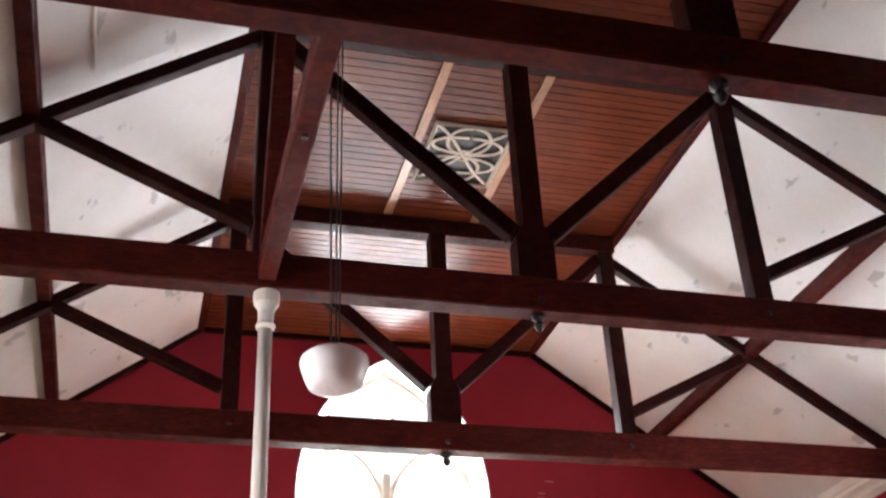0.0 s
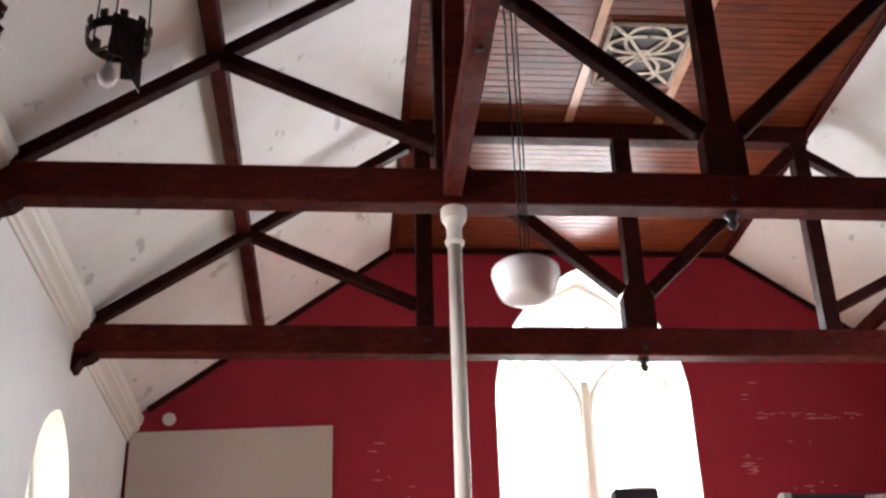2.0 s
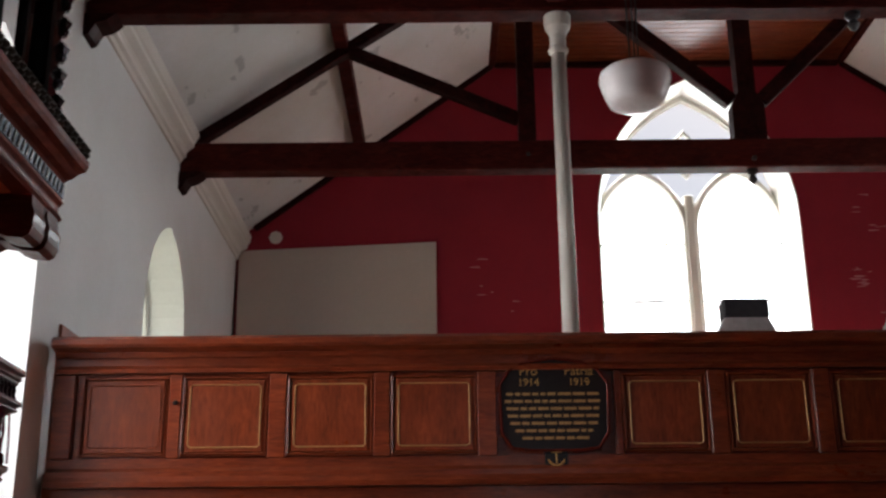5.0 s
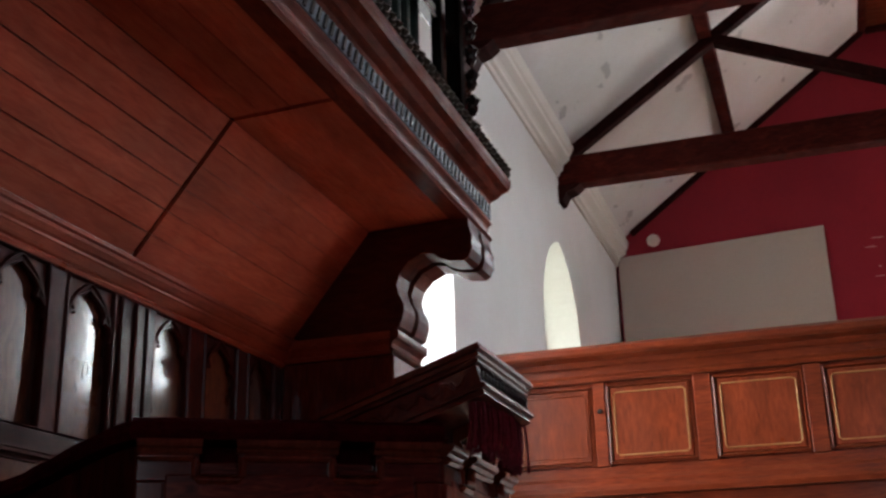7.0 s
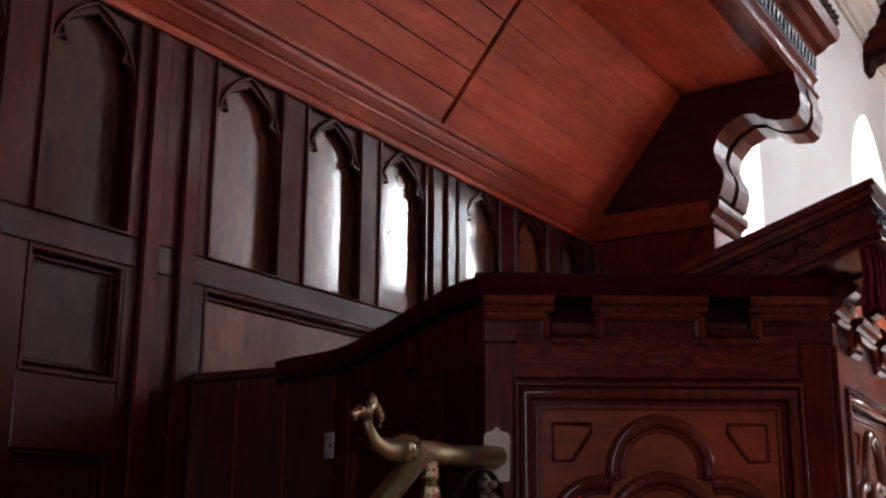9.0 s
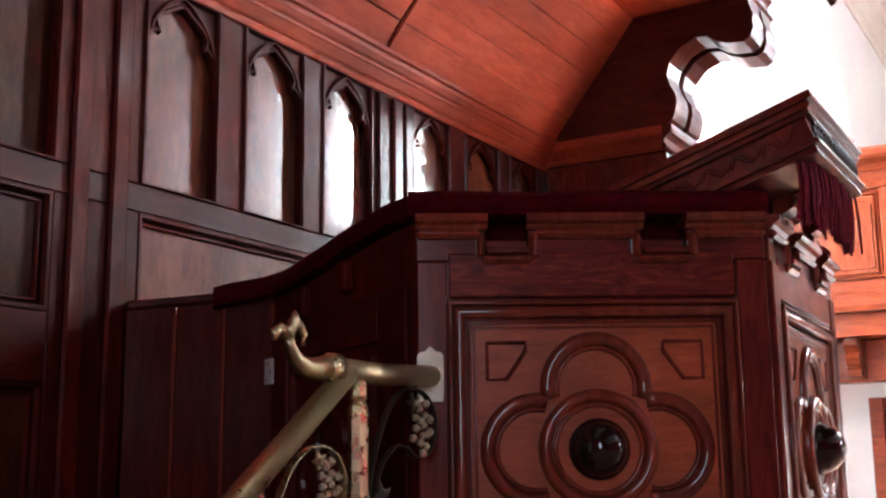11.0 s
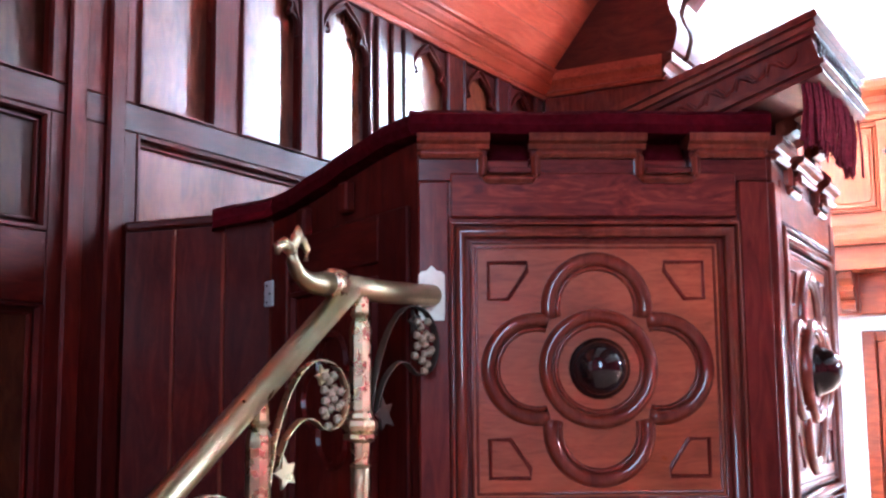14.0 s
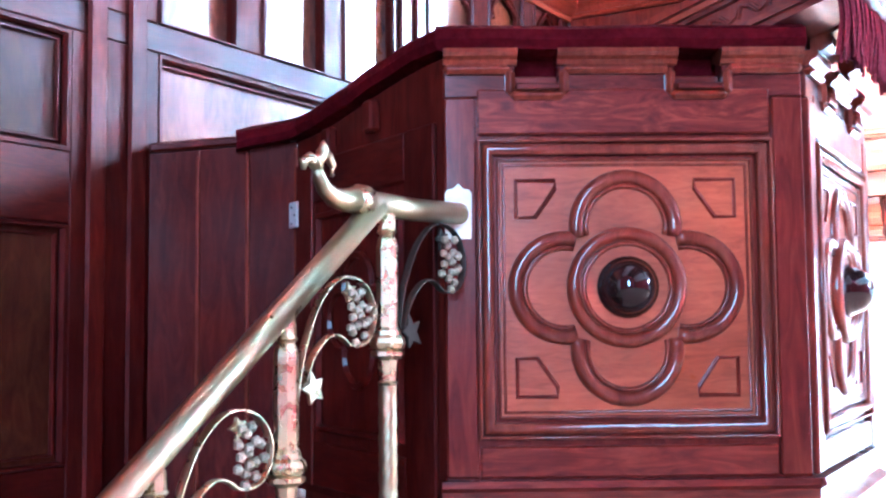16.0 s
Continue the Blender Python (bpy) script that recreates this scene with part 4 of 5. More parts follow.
# end wall of the screen with its scrolled bracket
def loft_bracket():
    b = thing("loft_bracket", "large scrolled dark wood bracket carrying the organ loft", "bracket")
    prof = [(-2.39, 3.182), (-1.84, 3.182), (-1.79, 3.186), (-1.74, 3.194), (-1.70, 3.212), (-1.686, 3.25), (-1.674, 3.30), (-1.68, 3.345), (-1.705, 3.39), (-1.719, 3.443), (-1.702, 3.504), (-1.647, 3.568),
            (-1.566, 3.606), (-1.504, 3.597), (-1.463, 3.566), (-1.412, 3.545), (-1.33, 3.537), (-1.298, 3.556), (-1.28, 3.598), (-1.283, 3.635), (-1.278, 3.668), (-1.295, 3.72), (-1.30, 3.772), (-1.33, 3.86), (-2.39, 3.86)]

    def slab(y0, y1, grow):
        bm = bmesh.new()
        out = [(x + (grow if x > -1.85 and z < 3.75 else 0), z - (grow if -1.80 < x and z < 3.7 else 0)) for x, z in prof]
        extrude_poly([(x, y0, z) for x, z in out], (0, y1 - y0, 0), bm)
        tri(bm)
        return bm

    part("scroll", slab(5.452, 5.63, 0.0), BRACKET, b)
    part("scroll_core", slab(5.631, 5.689, -0.022), BEAM, b)
    part("scroll", slab(5.69, 5.87, 0.0), BRACKET, b)
    part("end_wall", box(PX, -1.74, 5.452, 5.85, 0, 3.06, 0.006), MAHOGANY, b)
    cap = [(0.0, 3.062), (0.014, 3.064), (0.02, 3.074), (0.014, 3.084), (0.006, 3.088), (0.012, 3.112), (0.034, 3.132), (0.045, 3.135), (0.05, 3.155), (0.05, 3.178), (0.0, 3.178)]
    part("impost_side", extrude_poly([(PX, 5.452 - a, z) for a, z in cap], (2.39 - 1.74 + 0.0, 0, 0)), CORNICE, b)
    part("impost_front", extrude_poly([(-1.74 + a, 5.40, z) for a, z in cap], (0, 0.47, 0)), BRACKET, b)
    part("impost_core", box(PX, -1.741, 5.453, 5.865, 3.061, 3.178), MAHOGANY, b)


loft_bracket()


def organ_case():
    c = thing("organ_case", "dark organ case with painted pipes and carved post", "organ")
    part("case_back", box(-2.30, -1.95, -1.0, 5.70, 4.152, 6.55), BEAM, c)
    y, k = 2.2, 0
    while y < 5.35:
        h = 1.25 + 0.35 * math.sin(k * 0.9) + 0.5
        r = 0.062
        p = part("pipe", lathe([(0.02, 0.0), (r, 0.16), (r, h), (r * 0.9, h), (r * 0.9, h - 0.02)], (-1.55, y, 4.151), 14), PIPE, c, smooth=False)
        part("pipe_mouth", box(-1.55 + r * 0.9, -1.55 + r + 0.012, y - 0.028, y + 0.028, 4.151 + 0.22, 4.151 + 0.30, 0.006), GREY_EDGE, p)
        y += 0.145
        k += 1
    part("pipe_rail", box(-1.48, -1.40, 2.0, 5.62, 4.95, 5.03, 0.012), BLACK_WOOD, c)
    post = part("corner_post", box(-1.52, -1.34, 5.60, 5.76, 4.152, 6.9, 0.015), BLACK_WOOD, c)
    part("inner_post", box(-1.45, -1.38, 5.34, 5.41, 4.152, 6.7, 0.01), BLACK_WOOD, c)
    for k in range(16):
        part("crocket", lathe([(0.02, 0), (0.036, 0.03), (0.03, 0.055), (0.05, 0.09), (0.015, 0.13)], (-1.34, 5.76, 4.20 + 0.165 * k), 7), BLACK_WOOD, post)
    part("case_cornice", box(-2.30, -1.25, -1.0, 5.85, 6.55, 6.78, 0.03), BEAM, c)


organ_case()


# ---- pulpit ----
P0, P1 = Vector((-1.345, 2.50)), Vector((-0.648, 2.942))
SIDE = (P1 - P0).length
ANG = math.atan2(P1.y - P0.y, P1.x - P0.x)
CORNERS = [P0 - SIDE * Vector((math.cos(ANG - math.pi / 3), math.sin(ANG - math.pi / 3))), P0, P1]
for k in (1, 2, 3):
    CORNERS.append(CORNERS[-1] + SIDE * Vector((math.cos(ANG + k * math.pi / 3), math.sin(ANG + k * math.pi / 3))))
TOP = 2.14
pulpit = thing("pulpit", "hexagonal carved mahogany pulpit with quatrefoil panels and battlemented rim", "pulpit")
centre = sum(CORNERS, Vector((0, 0))) / 6


def face_frame(i):
    """Matrix of a face: x along it, y inwards, z up, from its first corner."""
    a, b = CORNERS[i], CORNERS[(i + 1) % 6]
    d = (b - a).normalized()
    return Matrix(((d.x, -d.y, 0, a.x), (d.y, d.x, 0, a.y), (0, 0, 1, 0), (0, 0, 0, 1)))


def fpart(name, bm, material, parent, m, label="", smooth=False):
    bmesh.ops.transform(bm, matrix=m, verts=bm.verts)
    return part(name, bm, material, parent, label, smooth)


def ring(c, z, r, a0, a1, n, y):
    return [(c + r * math.cos(math.radians(a0 + (a1 - a0) * k / n)), y, z + r * math.sin(math.radians(a0 + (a1 - a0) * k / n))) for k in range(n + 1)]


MERLONS = ((0.0, 0.20), (0.32, 0.645), (0.775, 1.0))


def quatrefoil_face(i, door=False):
    m = face_frame(i)
    w = SIDE
    f = fpart("face", box(0.004, w - 0.004, 0.0, 0.05, 1.10, 2.03), MAHOGANY, pulpit, m)
    # upright posts and cross rails proud of the face
    for a, b in ((0.0, 0.075), (w - 0.075, w)):
        fpart("post", box(a + 0.002, b - 0.002, -0.018, 0.0, 1.17, 2.03, 0.004), MAHOGANY, f, m)
    fpart("top_rail", box(0.077, w - 0.077, -0.016, 0.0, 1.945, 2.05, 0.004), FIGURED, f, m)
    fpart("base_rail", box(0.077, w - 0.077, -0.016, 0.0, 1.17, 1.24, 0.004), MAHOGANY_H, f, m)
    # battlemented head
    for k, (a, b) in enumerate(MERLONS):
        fpart("merlon", box(a * w + 0.001, b * w - 0.001, -0.012, 0.045, 2.031, TOP - 0.0205, 0.003), MAHOGANY_H, f, m)
        cap = [(-0.013, TOP - 0.036), (-0.022, TOP - 0.034), (-0.028, TOP - 0.024), (-0.040, TOP - 0.018), (-0.044, TOP - 0.010), (-0.042, TOP), (0.05, TOP), (0.05, TOP - 0.0195)]
        fpart("merlon_cap", extrude_poly([(a * w - 0.004 * (k > 0), y, z) for y, z in cap], ((b - a) * w + 0.004 * (k > 0) + 0.004 * (k < 2), 0, 0)), MOULDING, f, m)
    line = [(0.0, 2.095), (0.185 * w, 2.095), (0.185 * w, 2.035), (0.335 * w, 2.035), (0.335 * w, 2.095), (0.63 * w, 2.095), (0.63 * w, 2.035), (0.79 * w, 2.035), (0.79 * w, 2.095), (w, 2.095)]
    for (ua, za), (ub, zb) in zip(line, line[1:]):
        fpart("step_moulding", beam((ua, -0.014, za), (ub, -0.014, zb), 0.022, 0.036, 0.009, up=(0, 1, 0)), MOULDING, f, m)
    for a, b in ((0.20, 0.32), (0.645, 0.775)):
        fpart("crenel_sill", box(a * w, b * w, -0.038, 0.04, 2.045, 2.06, 0.003), MAHOGANY_H, f, m)
        fpart("crenel_back", box(a * w, b * w, 0.012, 0.04, 2.06, 2.085, 0.003), MAHOGANY_H, f, m)
    # square moulded frame
    z0, z1, e = 1.255, 1.935, 0.075
    for o, r, fl, y in ((0.004, 0.006, 0.008, -0.019), (0.024, 0.019, 0.014, -0.012), (0.048, 0.006, 0.008, -0.006), (0.060, 0.005, 0.004, -0.006)):
        rect = [(e + o, y, z0 + o), (w - e - o, y, z0 + o), (w - e - o, y, z1 - o), (e + o, y, z1 - o)]
        fpart("frame_moulding", sweep(rect, r, 8, True, up=(0, 1, 0), flat=fl), MOULDING, f, m, smooth=True)
    p = fpart("field", box(e + 0.05, w - e - 0.05, -0.006, 0.002, z0 + 0.05, z1 - 0.05), PULPIT_FIELD, f, m, "paler cedar field of the carved panel")
    c, zc, d, r = w / 2, (z0 + z1) / 2, 0.140, 0.112
    for k in range(4):
        a = 90 * k
        lc, lz = c + d * math.cos(math.radians(a)), zc + d * math.sin(math.radians(a))
        for rr, th, fl in ((r, 0.0175, 0.016), (r - 0.021, 0.006, 0.009)):
            fpart("lobe_moulding", sweep(ring(lc, lz, rr, a - 103, a + 103, 24, -0.007), th, 10, up=(0, 1, 0), flat=fl), MOULDING, p, m, smooth=True)
    for sx in (-1, 1):
        for sz in (-1, 1):
            u, v = c + sx * 0.205, zc + sz * 0.205
            tri = [(u + sx * 0.045, v + sz * 0.04), (u + sx * 0.045, v - sz * 0.045), (u + sx * 0.0, v - sz * 0.045), (u - sx * 0.045, v + sz * 0.02), (u - sx * 0.045, v + sz * 0.04)]
            # raised dark outline stands in for the shaded edges of a sunk corner
            fpart("corner_sinking", sweep([(a, -0.0065, b) for a, b in tri], 0.0055, 5, True, up=(0, 1, 0)), MAHOGANY, p, m)
    for rr, th, fl, y in ((0.121, 0.016, 0.018, -0.014), (0.099, 0.006, 0.008, -0.018)):
        fpart("centre_ring", sweep(ring(c, zc, rr, 0, 352, 44, y), th, 10, True, up=(0, 1, 0), flat=fl), MOULDING, p, m, smooth=True)
    disc = lathe([(0.118, 0.0), (0.118, -0.016), (0.10, -0.018), (0.02, -0.018)], (c, 0, zc), 28, axis="Y")
    fpart("centre_disc", disc, PULPIT_FIELD, p, m)
    fpart("boss", lathe([(0.070, -0.018), (0.070, -0.028), (0.064, -0.032), (0.060, -0.045), (0.050, -0.065), (0.032, -0.080), (0.012, -0.087), (0.003, -0.088)], (c, 0, zc), 26, axis="Y"), BLACK_WOOD, p, m, "polished ebony boss", smooth=True)
    # base mouldings
    base = [(0.0, 1.165), (-0.03, 1.165), (-0.035, 1.15), (-0.02, 1.14), (-0.02, 1.10), (-0.05, 1.085), (-0.055, 1.06), (0.0, 1.06)]
    fpart("base_moulding", extrude_poly([(-0.01, y, z) for y, z in base], (w + 0.02, 0, 0)), MAHOGANY_H, f, m)


for i in (1, 2, 3, 4):
    quatrefoil_face(i)


def prism(corners, z0, z1, k0, k1, bm=None):
    bm = bm or bmesh.new()
    lo = [bm.verts.new((*(centre + (c - centre) * k0), z0)) for c in corners]
    hi = [bm.verts.new((*(centre + (c - centre) * k1), z1)) for c in corners]
    bm.faces.new(lo[::-1])
    bm.faces.new(hi)
    for i in range(6):
        j = (i + 1) % 6
        bm.faces.new((lo[i], lo[j], hi[j], hi[i]))
    return bm


part("pulpit_floor", prism(CORNERS, 1.0, 1.06, 0.97, 0.97), MAHOGANY, pulpit)
part("corbel", prism(CORNERS, 0.55, 1.0, 0.35, 0.97), MAHOGANY, pulpit)
part("stem", prism(CORNERS, 0.0, 0.55, 0.32, 0.35), MAHOGANY, pulpit)

# entrance side with its lower, sweeping top and tall boards by the screen
m0 = face_frame(0)


def drop(u):
    s = 1 - u / SIDE
    return 2.145 - 0.075 * (s * s * (3 - 2 * s))


side = [(0.0, 1.06)] + [(SIDE - 0.002, 1.06)] + [(SIDE * k / 10 - 0.002 * (k == 10), drop(SIDE * k / 10) - 0.02) for k in range(10, -1, -1)]
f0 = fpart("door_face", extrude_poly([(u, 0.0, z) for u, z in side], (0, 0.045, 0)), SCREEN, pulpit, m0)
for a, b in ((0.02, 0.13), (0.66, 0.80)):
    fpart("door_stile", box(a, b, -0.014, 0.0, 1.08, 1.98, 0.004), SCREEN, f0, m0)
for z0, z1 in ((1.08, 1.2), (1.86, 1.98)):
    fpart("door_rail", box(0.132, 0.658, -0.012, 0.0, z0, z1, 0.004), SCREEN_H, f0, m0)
fpart("door_moulding", sweep([(0.16, -0.004, 1.24), (0.63, -0.004, 1.24), (0.63, -0.004, 1.82), (0.16, -0.004, 1.82)], 0.016, 6, True, up=(0, 1, 0)), SCREEN, f0, m0)
for k in range(4):
    fpart("trefoil_moulding", sweep(ring(0.395 + 0.09 * math.cos(k * math.pi / 2), 1.53 + 0.09 * math.sin(k * math.pi / 2), 0.08, k * 90 - 100, k * 90 + 100, 12, -0.004), 0.012, 6, up=(0, 1, 0)), SCREEN, f0, m0)
for k, u in enumerate((0.22, 0.47)):
    fpart("cushion_block", box(u, u + 0.05, -0.03, 0.0, drop(u) - 0.11, drop(u) - 0.03, 0.006), SCREEN, f0, m0)
for z in (1.80, 1.36):
    h = fpart("hinge", box(-0.01, 0.045, -0.022, -0.014, z, z + 0.075, 0.003), LEAD, f0, m0, "small pale metal hinge")
    for du, dz in ((0.012, 0.012), (0.012, 0.06), (0.034, 0.036)):
        fpart("screw", lathe([(0.004, -0.0245), (0.004, -0.022)], (du, 0, z + dz), 6, axis="Y"), IRON, h, m0)

# boards between pulpit and screen
a, b = Vector((PX + 0.005, 2.60)), CORNERS[0]
d = (b - a).normalized()
n = (b - a).length
mb = Matrix(((d.x, -d.y, 0, a.x), (d.y, d.x, 0, a.y), (0, 0, 1, 0), (0, 0, 0, 1)))
stair_screen = thing("stair_boarding", "tall upright dark red boards between pulpit and screen", "boarding")
for k in range(3):
    u0, u1 = n * k / 3, n * (k + 1) / 3
    za, zb = 2.01 + 0.015 * k, 2.025 + 0.015 * k
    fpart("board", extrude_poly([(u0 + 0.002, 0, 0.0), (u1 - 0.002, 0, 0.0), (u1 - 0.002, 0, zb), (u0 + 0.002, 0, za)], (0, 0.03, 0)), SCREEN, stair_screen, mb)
    # paler, glossier wood than the boards paints in the light caught by the beads
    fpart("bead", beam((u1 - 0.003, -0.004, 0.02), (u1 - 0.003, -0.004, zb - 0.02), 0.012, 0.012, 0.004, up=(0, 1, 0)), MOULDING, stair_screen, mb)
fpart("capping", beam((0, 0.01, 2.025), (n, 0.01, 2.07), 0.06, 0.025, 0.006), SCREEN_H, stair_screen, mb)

# velvet cushion along the rim
cushion = thing("pulpit_cushion", "crimson velvet cushion laid along the pulpit rim", "cushion")


def pad(pts, name):
    bm = bmesh.new()
    prof = [(-0.055, 0.0), (-0.065, 0.02), (-0.06, 0.045), (-0.03, 0.06), (0.03, 0.06), (0.06, 0.04), (0.06, 0.0)]
    rings = []
    for i, (p, z) in enumerate(pts):
        d = (pts[min(i + 1, len(pts) - 1)][0] - pts[max(i - 1, 0)][0]).normalized()
        nn = Vector((-d.y, d.x))
        rings.append([bm.verts.new((*(p + nn * (o + 0.03)), z + h + 0.002 * math.sin(i * 1.7))) for o, h in prof])
    for ra, rb in zip(rings, rings[1:]):
        for k in range(len(prof)):
            bm.faces.new((ra[k], ra[(k + 1) % len(prof)], rb[(k + 1) % len(prof)], rb[k]))
    bm.faces.new(rings[0][::-1])
    bm.faces.new(rings[-1])
    return part(name, bm, VELVET, cushion)


def along(i, k0, k1, n, zf):
    p, q = CORNERS[i], CORNERS[(i + 1) % 6]
    return [(p + (q - p) * (k0 + (k1 - k0) * k / n), zf(k0 + (k1 - k0) * k / n)) for k in range(n + 1)]


for i in (1, 2, 3, 4):
    fpart("valance", box(0.03, SIDE - 0.03, 0.085, 0.092, 1.98, TOP + 0.001), VELVET, cushion, face_frame(i))
tail = [(b + (a - b) * k - Vector((-d.y, d.x)) * 0.03, 2.062 - 0.10 * k) for k in (0.42, 0.3, 0.18, 0.06)]
pad(tail + along(0, 0.05, 1.02, 14, lambda k: drop(SIDE * max(0, k)) - 0.005), "sloping_pad")
pad(along(1, -0.02, 1.01, 8, lambda k: TOP + 0.002), "front_pad")
pad(along(3, 0.0, 1.0, 6, lambda k: TOP + 0.002), "side_pad")
pad(along(4, 0.0, 1.0, 6, lambda k: TOP + 0.002), "back_pad")


def book_desk():
    t = thing("book_desk", "sloping carved wooden pulpit book desk with beaded edge and fringe", "book desk")
    y0, y1 = 2.86, 3.46
    lo, hi = Vector((-1.02, 0, 2.235)), Vector((-0.50, 0, 2.405))
    d = (hi - lo).normalized()
    nr = Vector((-d.z, 0, d.x))

    def slab(a, b, t0, t1, ya, yb):
        pts = [lo + d * a + nr * t0, lo + d * b + nr * t0, lo + d * b + nr * t1, lo + d * a + nr * t1]
        return extrude_poly([(p.x, ya, p.z) for p in pts], (0, yb - ya, 0))

    L = (hi - lo).length
    part("board", slab(0, L, -0.018, 0.0, y0, y1), MAHOGANY, t)
    part("upper_moulding", slab(0.01, L - 0.012, -0.034, -0.019, y0 + 0.012, y1 - 0.012), MOULDING, t)
    part("mid_moulding", slab(0.02, L - 0.022, -0.046, -0.035, y0 + 0.022, y1 - 0.022), MAHOGANY_H, t)
    part("carved_frieze", slab(0.03, L - 0.036, -0.104, -0.047, y0 + 0.036, y1 - 0.036), MAHOGANY, t)
    part("lower_moulding", slab(0.05, L - 0.026, -0.118, -0.105, y0 + 0.026, y1 - 0.026), MAHOGANY_H, t)
    part("lower_moulding", slab(0.06, L - 0.040, -0.134, -0.119, y0 + 0.040, y1 - 0.040), MAHOGANY_H, t)
    # flowing leaves along the end of the frieze
    for k in range(11):
        p = lo + d * (0.06 + (L - 0.12) * k / 11) - nr * 0.076
        up = 0.014 if k % 2 else -0.012
        leafs = [p - d * 0.022 - nr * up, p - d * 0.008 + nr * up, p + d * 0.010 + nr * up * 0.4, p + d * 0.024 - nr * up]
        part("carved_leaf", sweep([(v.x, y0 + 0.034, v.z) for v in leafs], [0.003, 0.007, 0.006, 0.003], 6, up=(0, 1, 0), flat=0.005), MAHOGANY, t)
    # solid dark twists along the outer edge, for the shade in its piercings
    e = hi - d * 0.034 - nr * 0.076
    for k in range(15):
        yy = y0 + 0.06 + (y1 - y0 - 0.12) * k / 14
        part("pierced_opening", sweep([(e.x + 0.002, yy - 0.012, e.z + 0.026), (e.x + 0.002, yy + 0.006, e.z + 0.012), (e.x + 0.002, yy - 0.006, e.z - 0.010), (e.x + 0.002, yy + 0.012, e.z - 0.026)], [0.003, 0.006, 0.006, 0.003], 6, up=(1, 0, 0)), BEAM, t, "solid dark twist standing in for a shaded piercing")
    # scrolled corbels standing on the rim
    out = [(0.0, 2.142), (0.020, 2.142), (0.030, 2.150), (0.030, 2.166), (0.022, 2.174), (0.034, 2.180), (0.052, 2.190), (0.056, 2.206), (0.046, 2.216), (0.062, 2.222), (0.088, 2.232), (0.094, 2.250), (0.0, 2.215)]
    for yy in (3.12, 3.42):
        part("corbel", extrude_poly([(-0.664 + u, yy, z) for u, z in out], (0, 0.075, 0)), MOULDING, t)
    # fringe of the pulpit fall below the outer edge
    rng = random.Random(7)
    bm = bmesh.new()
    for k in range(110):
        yy = y0 + 0.06 + (y1 - y0 - 0.12) * k / 109
        x = -0.535 + rng.uniform(-0.02, 0.02)
        z1 = 2.275
        zz = z1 - rng.uniform(0.14, 0.18)
        sway = rng.uniform(-0.012, 0.012)
        sweep([(x, yy, z1), (x + 0.006, yy + sway * 0.4, (z1 + zz) / 2), (x + sway * 0.5, yy + sway, zz)], 0.0035, 4, bm=bm)
    fr = part("fringe", bm, FRINGE, t, "long crimson silk fringe")
    fr["kind"] = "stuff"
    part("support", box(-0.74, -0.70, 3.18, 3.32, TOP + 0.001, 2.24, 0.008), MAHOGANY, t)
    part("support", box(-0.95, -0.91, 3.18, 3.32, 2.0, 2.18, 0.008), MAHOGANY, t)
    part("support_arm", box(-0.95, -0.66, 3.21, 3.29, 2.145, 2.18, 0.005), MAHOGANY, t)


book_desk()


# ---- pulpit stair and brass handrail ----
stair = thing("pulpit_stair", "dark wooden stair climbing to the pulpit door", "stair")
for k in range(6):
    z = 1.0 - 0.17 * k
    y1 = 2.62 - 0.23 * k
    part("tread", box(-2.32, -1.30, y1 - 0.255, y1, z - 0.03, z, 0.006), MAHOGANY_H, stair)
    part("riser", box(-2.30, -1.32, y1 - 0.235, y1 - 0.215, z - 0.17 if z > 0.18 else 0.0, z - 0.031), MAHOGANY, stair)
part("string", extrude_poly([(-1.30, 2.62, 1.0), (-1.30, 2.62, 0.6), (-1.30, 1.9, 0.0), (-1.30, 1.22, 0.0), (-1.30, 1.22, 0.16)], (0.035, 0, 0)), MAHOGANY, stair)

RX = -1.275
rail = thing("brass_handrail", "polished brass stair handrail with twisted balusters and scrolls", "handrail")
RTOP = 1.752
part("level_rail", sweep([(RX - 0.03, 2.50, RTOP + 0.012), (RX - 0.01, 2.28, RTOP), (RX, 2.08, RTOP - 0.002)], 0.024, 14), BRASS, rail, smooth=True)
part("collar", lathe([(0.024, -0.02), (0.030, -0.014), (0.027, -0.006), (0.031, 0.0), (0.027, 0.006), (0.030, 0.014), (0.024, 0.02)], (RX, 2.075, RTOP), 14, axis="Y"), BRASS_PALE, rail, smooth=True)
curl = [(RX, 2.06, RTOP - 0.001), (RX, 2.02, RTOP - 0.005), (RX, 1.988, RTOP - 0.003), (RX, 1.960, RTOP + 0.010), (RX, 1.942, RTOP + 0.032), (RX, 1.940, RTOP + 0.052)]
part("upturned_end", sweep(curl, [0.024, 0.022, 0.019, 0.015, 0.012, 0.012], 12), BRASS, rail, smooth=True)
part("finial_leaf", sweep([(RX, 1.94, RTOP + 0.052), (RX, 1.95, RTOP + 0.074), (RX, 1.972, RTOP + 0.074), (RX, 1.985, RTOP + 0.056), (RX, 1.982, RTOP + 0.036)], [0.010, 0.012, 0.010, 0.008, 0.005], 8), BRASS_PALE, rail, smooth=True)
part("finial_leaf", sweep([(RX, 1.94, RTOP + 0.048), (RX, 1.915, RTOP + 0.062), (RX, 1.90, RTOP + 0.054), (RX, 1.897, RTOP + 0.040)], [0.011, 0.012, 0.010, 0.005], 8), BRASS_PALE, rail, smooth=True)
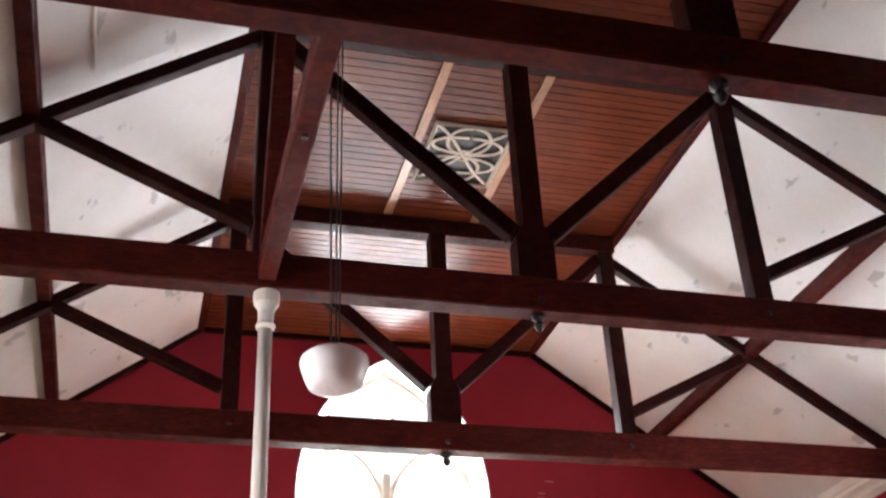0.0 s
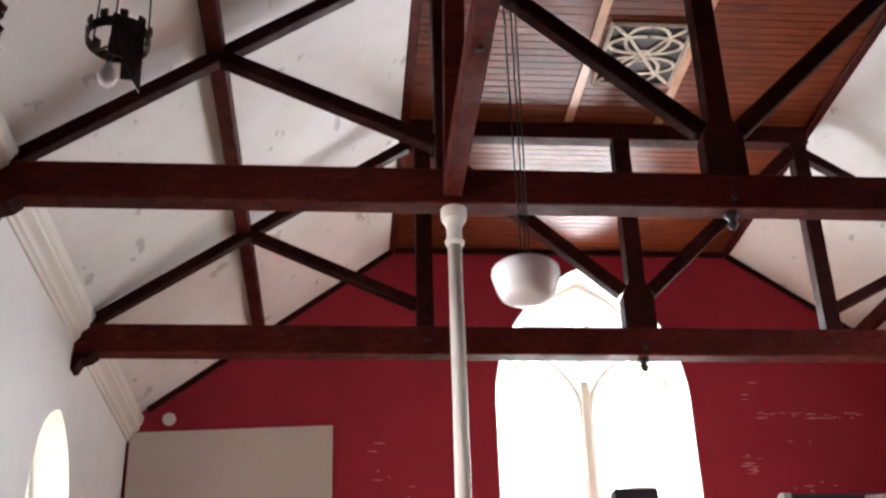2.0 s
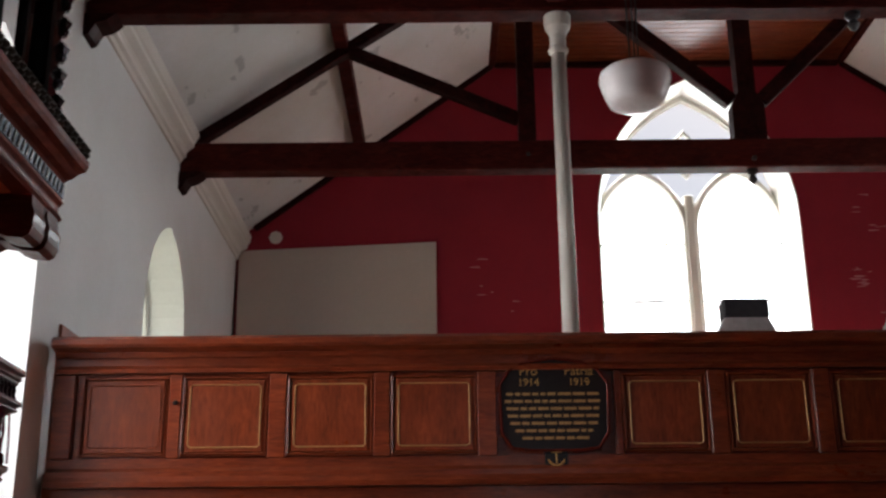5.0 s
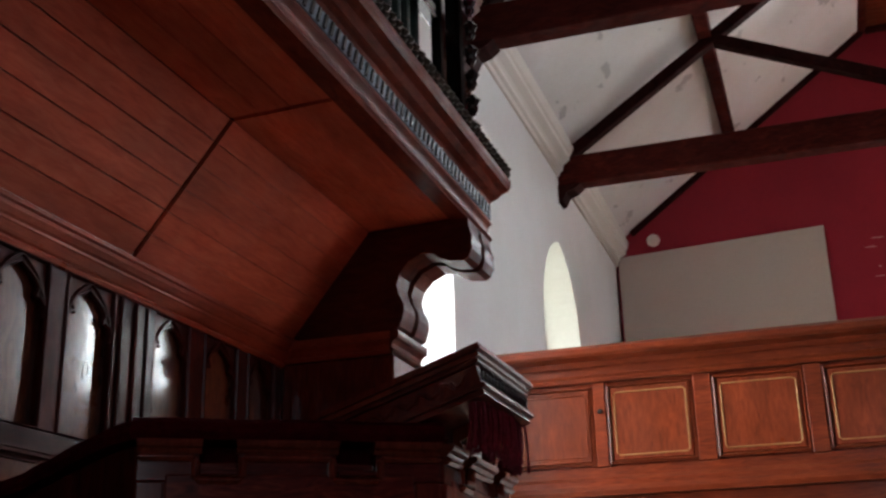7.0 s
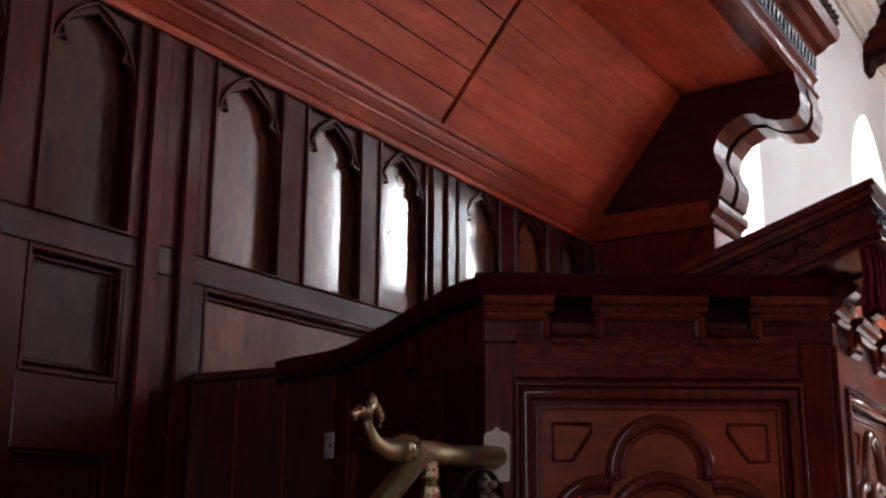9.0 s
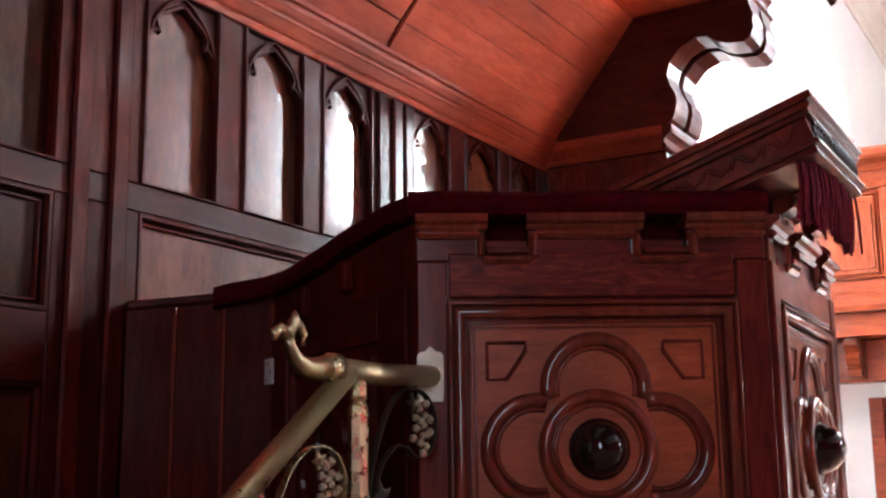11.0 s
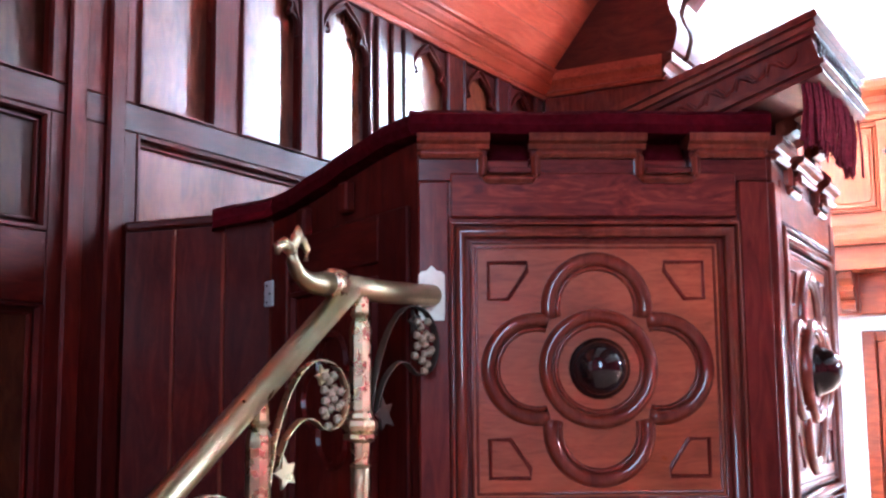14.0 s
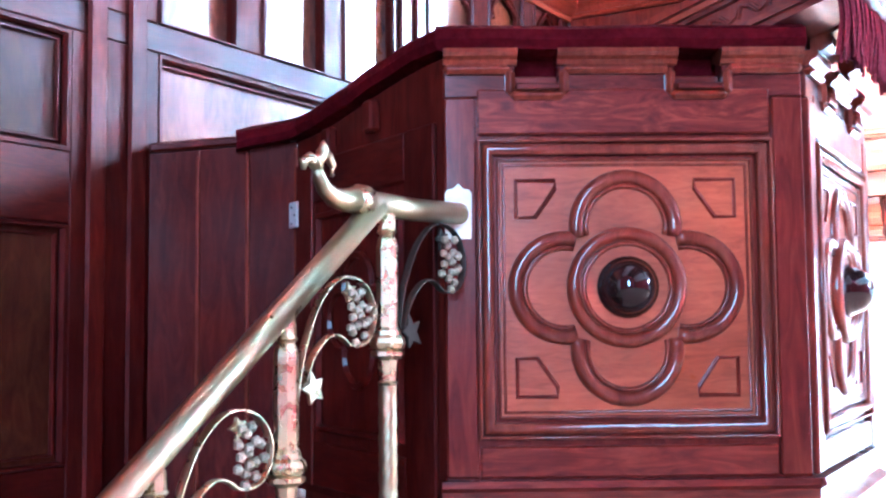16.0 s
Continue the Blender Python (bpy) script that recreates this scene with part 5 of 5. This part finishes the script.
part("finial_tip", lathe([(0.008, 0.0), (0.012, 0.008), (0.007, 0.02), (0.002, 0.028)], (RX, 1.957, RTOP + 0.072), 9), BRASS_PALE, rail, smooth=True)
SLOPE = 0.735
part("sloping_rail", sweep([(RX, 2.13, RTOP - 0.005), (RX, 1.6, RTOP - 0.005 - 0.53 * SLOPE), (RX, 1.0, RTOP - 0.005 - 1.13 * SLOPE)], 0.0235, 14), BRASS, rail, smooth=True)
wp = [(-0.028, -0.062), (0.028, -0.062), (0.030, -0.045), (0.030, 0.042), (0.024, 0.05), (0.012, 0.052), (0.0, 0.064), (-0.012, 0.052), (-0.024, 0.05), (-0.030, 0.042), (-0.030, -0.045)]
fm = face_frame(1)
fpart("wall_plate", extrude_poly([(0.032 + u, -0.024, 1.768 + z) for u, z in wp], (0, 0.0055, 0)), PLATE, rail, fm, "pale brass fixing plate")


def baluster(y, top, foot):
    p = [(0.017, top), (0.018, top - 0.03), (0.021, top - 0.035), (0.015, top - 0.042), (0.019, top - 0.05), (0.022, top - 0.065), (0.022, top - 0.225), (0.026, top - 0.232), (0.027, top - 0.240), (0.034, top - 0.246), (0.037, top - 0.256), (0.034, top - 0.266), (0.028, top - 0.269), (0.034, top - 0.273), (0.034, top - 0.281), (0.020, top - 0.290), (0.017, top - 0.33), (0.021, top - 0.335), (0.016, top - 0.342)]
    b = part("baluster", lathe(p[::-1], (RX, y, 0), 8), BRASS_PALE, rail)
    bm = bmesh.new()
    zb = top - 0.34
    n = max(12, int((zb - foot) / 0.008))
    rings = []
    for k in range(n + 1):
        z = zb - (zb - foot) * k / n
        ring_v = []
        for j in range(16):
            a = 2 * math.pi * j / 16
            r = 0.0155 + 0.004 * abs(math.cos(2.0 * (a - z * 42)))
            ring_v.append(bm.verts.new((RX + r * math.cos(a), y + r * math.sin(a), z)))
        rings.append(ring_v)
    for ra, rb in zip(rings, rings[1:]):
        for j in range(16):
            bm.faces.new((ra[j], ra[(j + 1) % 16], rb[(j + 1) % 16], rb[j]))
    part("twisted_shaft", bm, BRASS, b, smooth=True)


def rail_z(y):
    return RTOP - 0.005 - (2.13 - y) * SLOPE - 0.02


for y in (2.165, 1.85, 1.54, 1.23):
    top = min(rail_z(y), RTOP - 0.02)
    baluster(y, top, max(0.0, 1.0 - 0.17 * math.floor((2.62 - y) / 0.23)) if y > 1.3 else 0.0)


def smooth_line(ctrl, n=6):
    """A round curve through control points."""
    pts = [Vector(p) for p in ctrl]
    out = []
    for i in range(len(pts) - 1):
        p0, p1, p2, p3 = pts[max(i - 1, 0)], pts[i], pts[i + 1], pts[min(i + 2, len(pts) - 1)]
        for k in range(n):
            t = k / n
            out.append(0.5 * ((2 * p1) + (p2 - p0) * t + (2 * p0 - 5 * p1 + 4 * p2 - p3) * t * t + (3 * p1 - p0 - 3 * p2 + p3) * t ** 3))
    return out + [pts[-1]]


def scroll(ly, tz, s, metal):
    """A flat-bar scroll springing from the baluster at ly, with a rose and an ivy leaf."""
    def at(u, v, dx=0.0):
        return (RX + dx, ly + u * s, tz + v * s)

    loop = [at(0.025, -0.225), at(0.045, -0.14), at(0.085, -0.06), at(0.135, -0.013), at(0.185, 0.0), at(0.235, -0.015), at(0.265, -0.055), at(0.262, -0.095), at(0.235, -0.125), at(0.19, -0.13), at(0.155, -0.112), at(0.12, -0.112), at(0.075, -0.145), at(0.045, -0.2)]
    g = part("scroll", sweep(smooth_line(loop), 0.0025, 6, up=(1, 0, 0), flat=0.009), metal, rail)
    rng = random.Random(int(ly * 100))
    bm = bmesh.new()
    for k in range(16):
        a, r = 2.4 * k, 0.0105 * math.sqrt(k) * s
        lathe([(0.003, -0.007), (0.009, -0.004), (0.010, 0.003), (0.004, 0.009)], (RX + 0.008 + rng.uniform(-0.005, 0.006), ly + 0.205 * s + r * math.cos(a), tz - 0.072 * s + r * 1.3 * math.sin(a)), 5, axis="X", bm=bm)
    rose = part("rose", bm, ROSE, g, "cast metal rose")
    rose["kind"] = "stuff"
    for cu, cv, r0 in ((0.075, -0.205, 0.034), (0.185, -0.03, 0.022)):
        star = []
        for k in range(10):
            a = math.pi / 2 + k * math.pi / 5 + 0.3
            r = s * r0 * (1.0 if k % 2 == 0 else 0.5) * rng.uniform(0.85, 1.15)
            q = at(cu, cv, -0.002)
            star.append((q[0], q[1] + r * math.cos(a), q[2] + r * math.sin(a)))
        bm = extrude_poly(star, (0.006, 0, 0))
        tri(bm)
        part("ivy_leaf", bm, metal, g)


scroll(1.85, 1.602, 1.0, BRASS_PALE)
scroll(1.54, 1.371, 1.0, BRASS_PALE)
scroll(1.23, 1.143, 1.0, BRASS_PALE)
scroll(2.165, 1.728, 1.12, BRONZE)
peg = thing("wooden_peg", "turned wooden rail end with a brass tip on the pulpit", "peg")
part("shaft", lathe([(0.022, 0.0), (0.026, 0.05), (0.020, 0.10), (0.024, 0.16)], (0, 0, 0), 12, axis="X"), MAHOGANY_H, peg)
part("tip", lathe([(0.016, 0.16), (0.028, 0.165), (0.028, 0.18), (0.012, 0.195)], (0, 0, 0), 12, axis="X"), BRASS, peg)
peg.matrix_basis = pose(-1.58, 2.60, 1.575, 0, 0, -12)

# ---- under the gallery ----
UY = 9.36
door = tagged(new("door_1"), "varnished wooden door in a white wall under the gallery", "door", kind="structure")
DX = -1.6
part("door_leaf", box(DX + 0.1, DX + 1.0, UY - 0.03, UY - 0.002, 0.0, 1.95, 0.008), CEDAR_PANEL, door)
for z0, z1 in ((0.15, 0.85), (1.0, 1.8)):
    part("door_panel", sweep([(DX + 0.2, UY - 0.032, z0), (DX + 0.9, UY - 0.032, z0), (DX + 0.9, UY - 0.032, z1), (DX + 0.2, UY - 0.032, z1)], 0.012, 5, True, up=(0, 1, 0)), CEDAR, door)
for a, b, z0, z1 in ((0.0, 0.1, 0, 2.03), (1.0, 1.1, 0, 2.03), (0.1, 1.0, 1.952, 2.03)):
    part("door_frame", box(DX + a, DX + b, UY - 0.06, UY - 0.002, z0, z1, 0.008), CEDAR, door)
tagged(part("wall_under_gallery", box(WALL_X + 0.003, EAST_X - 0.003, UY, UY + 0.12, 0.0, 2.448), WHITE_WALL), "white painted wall below the gallery", "wall", kind="structure")
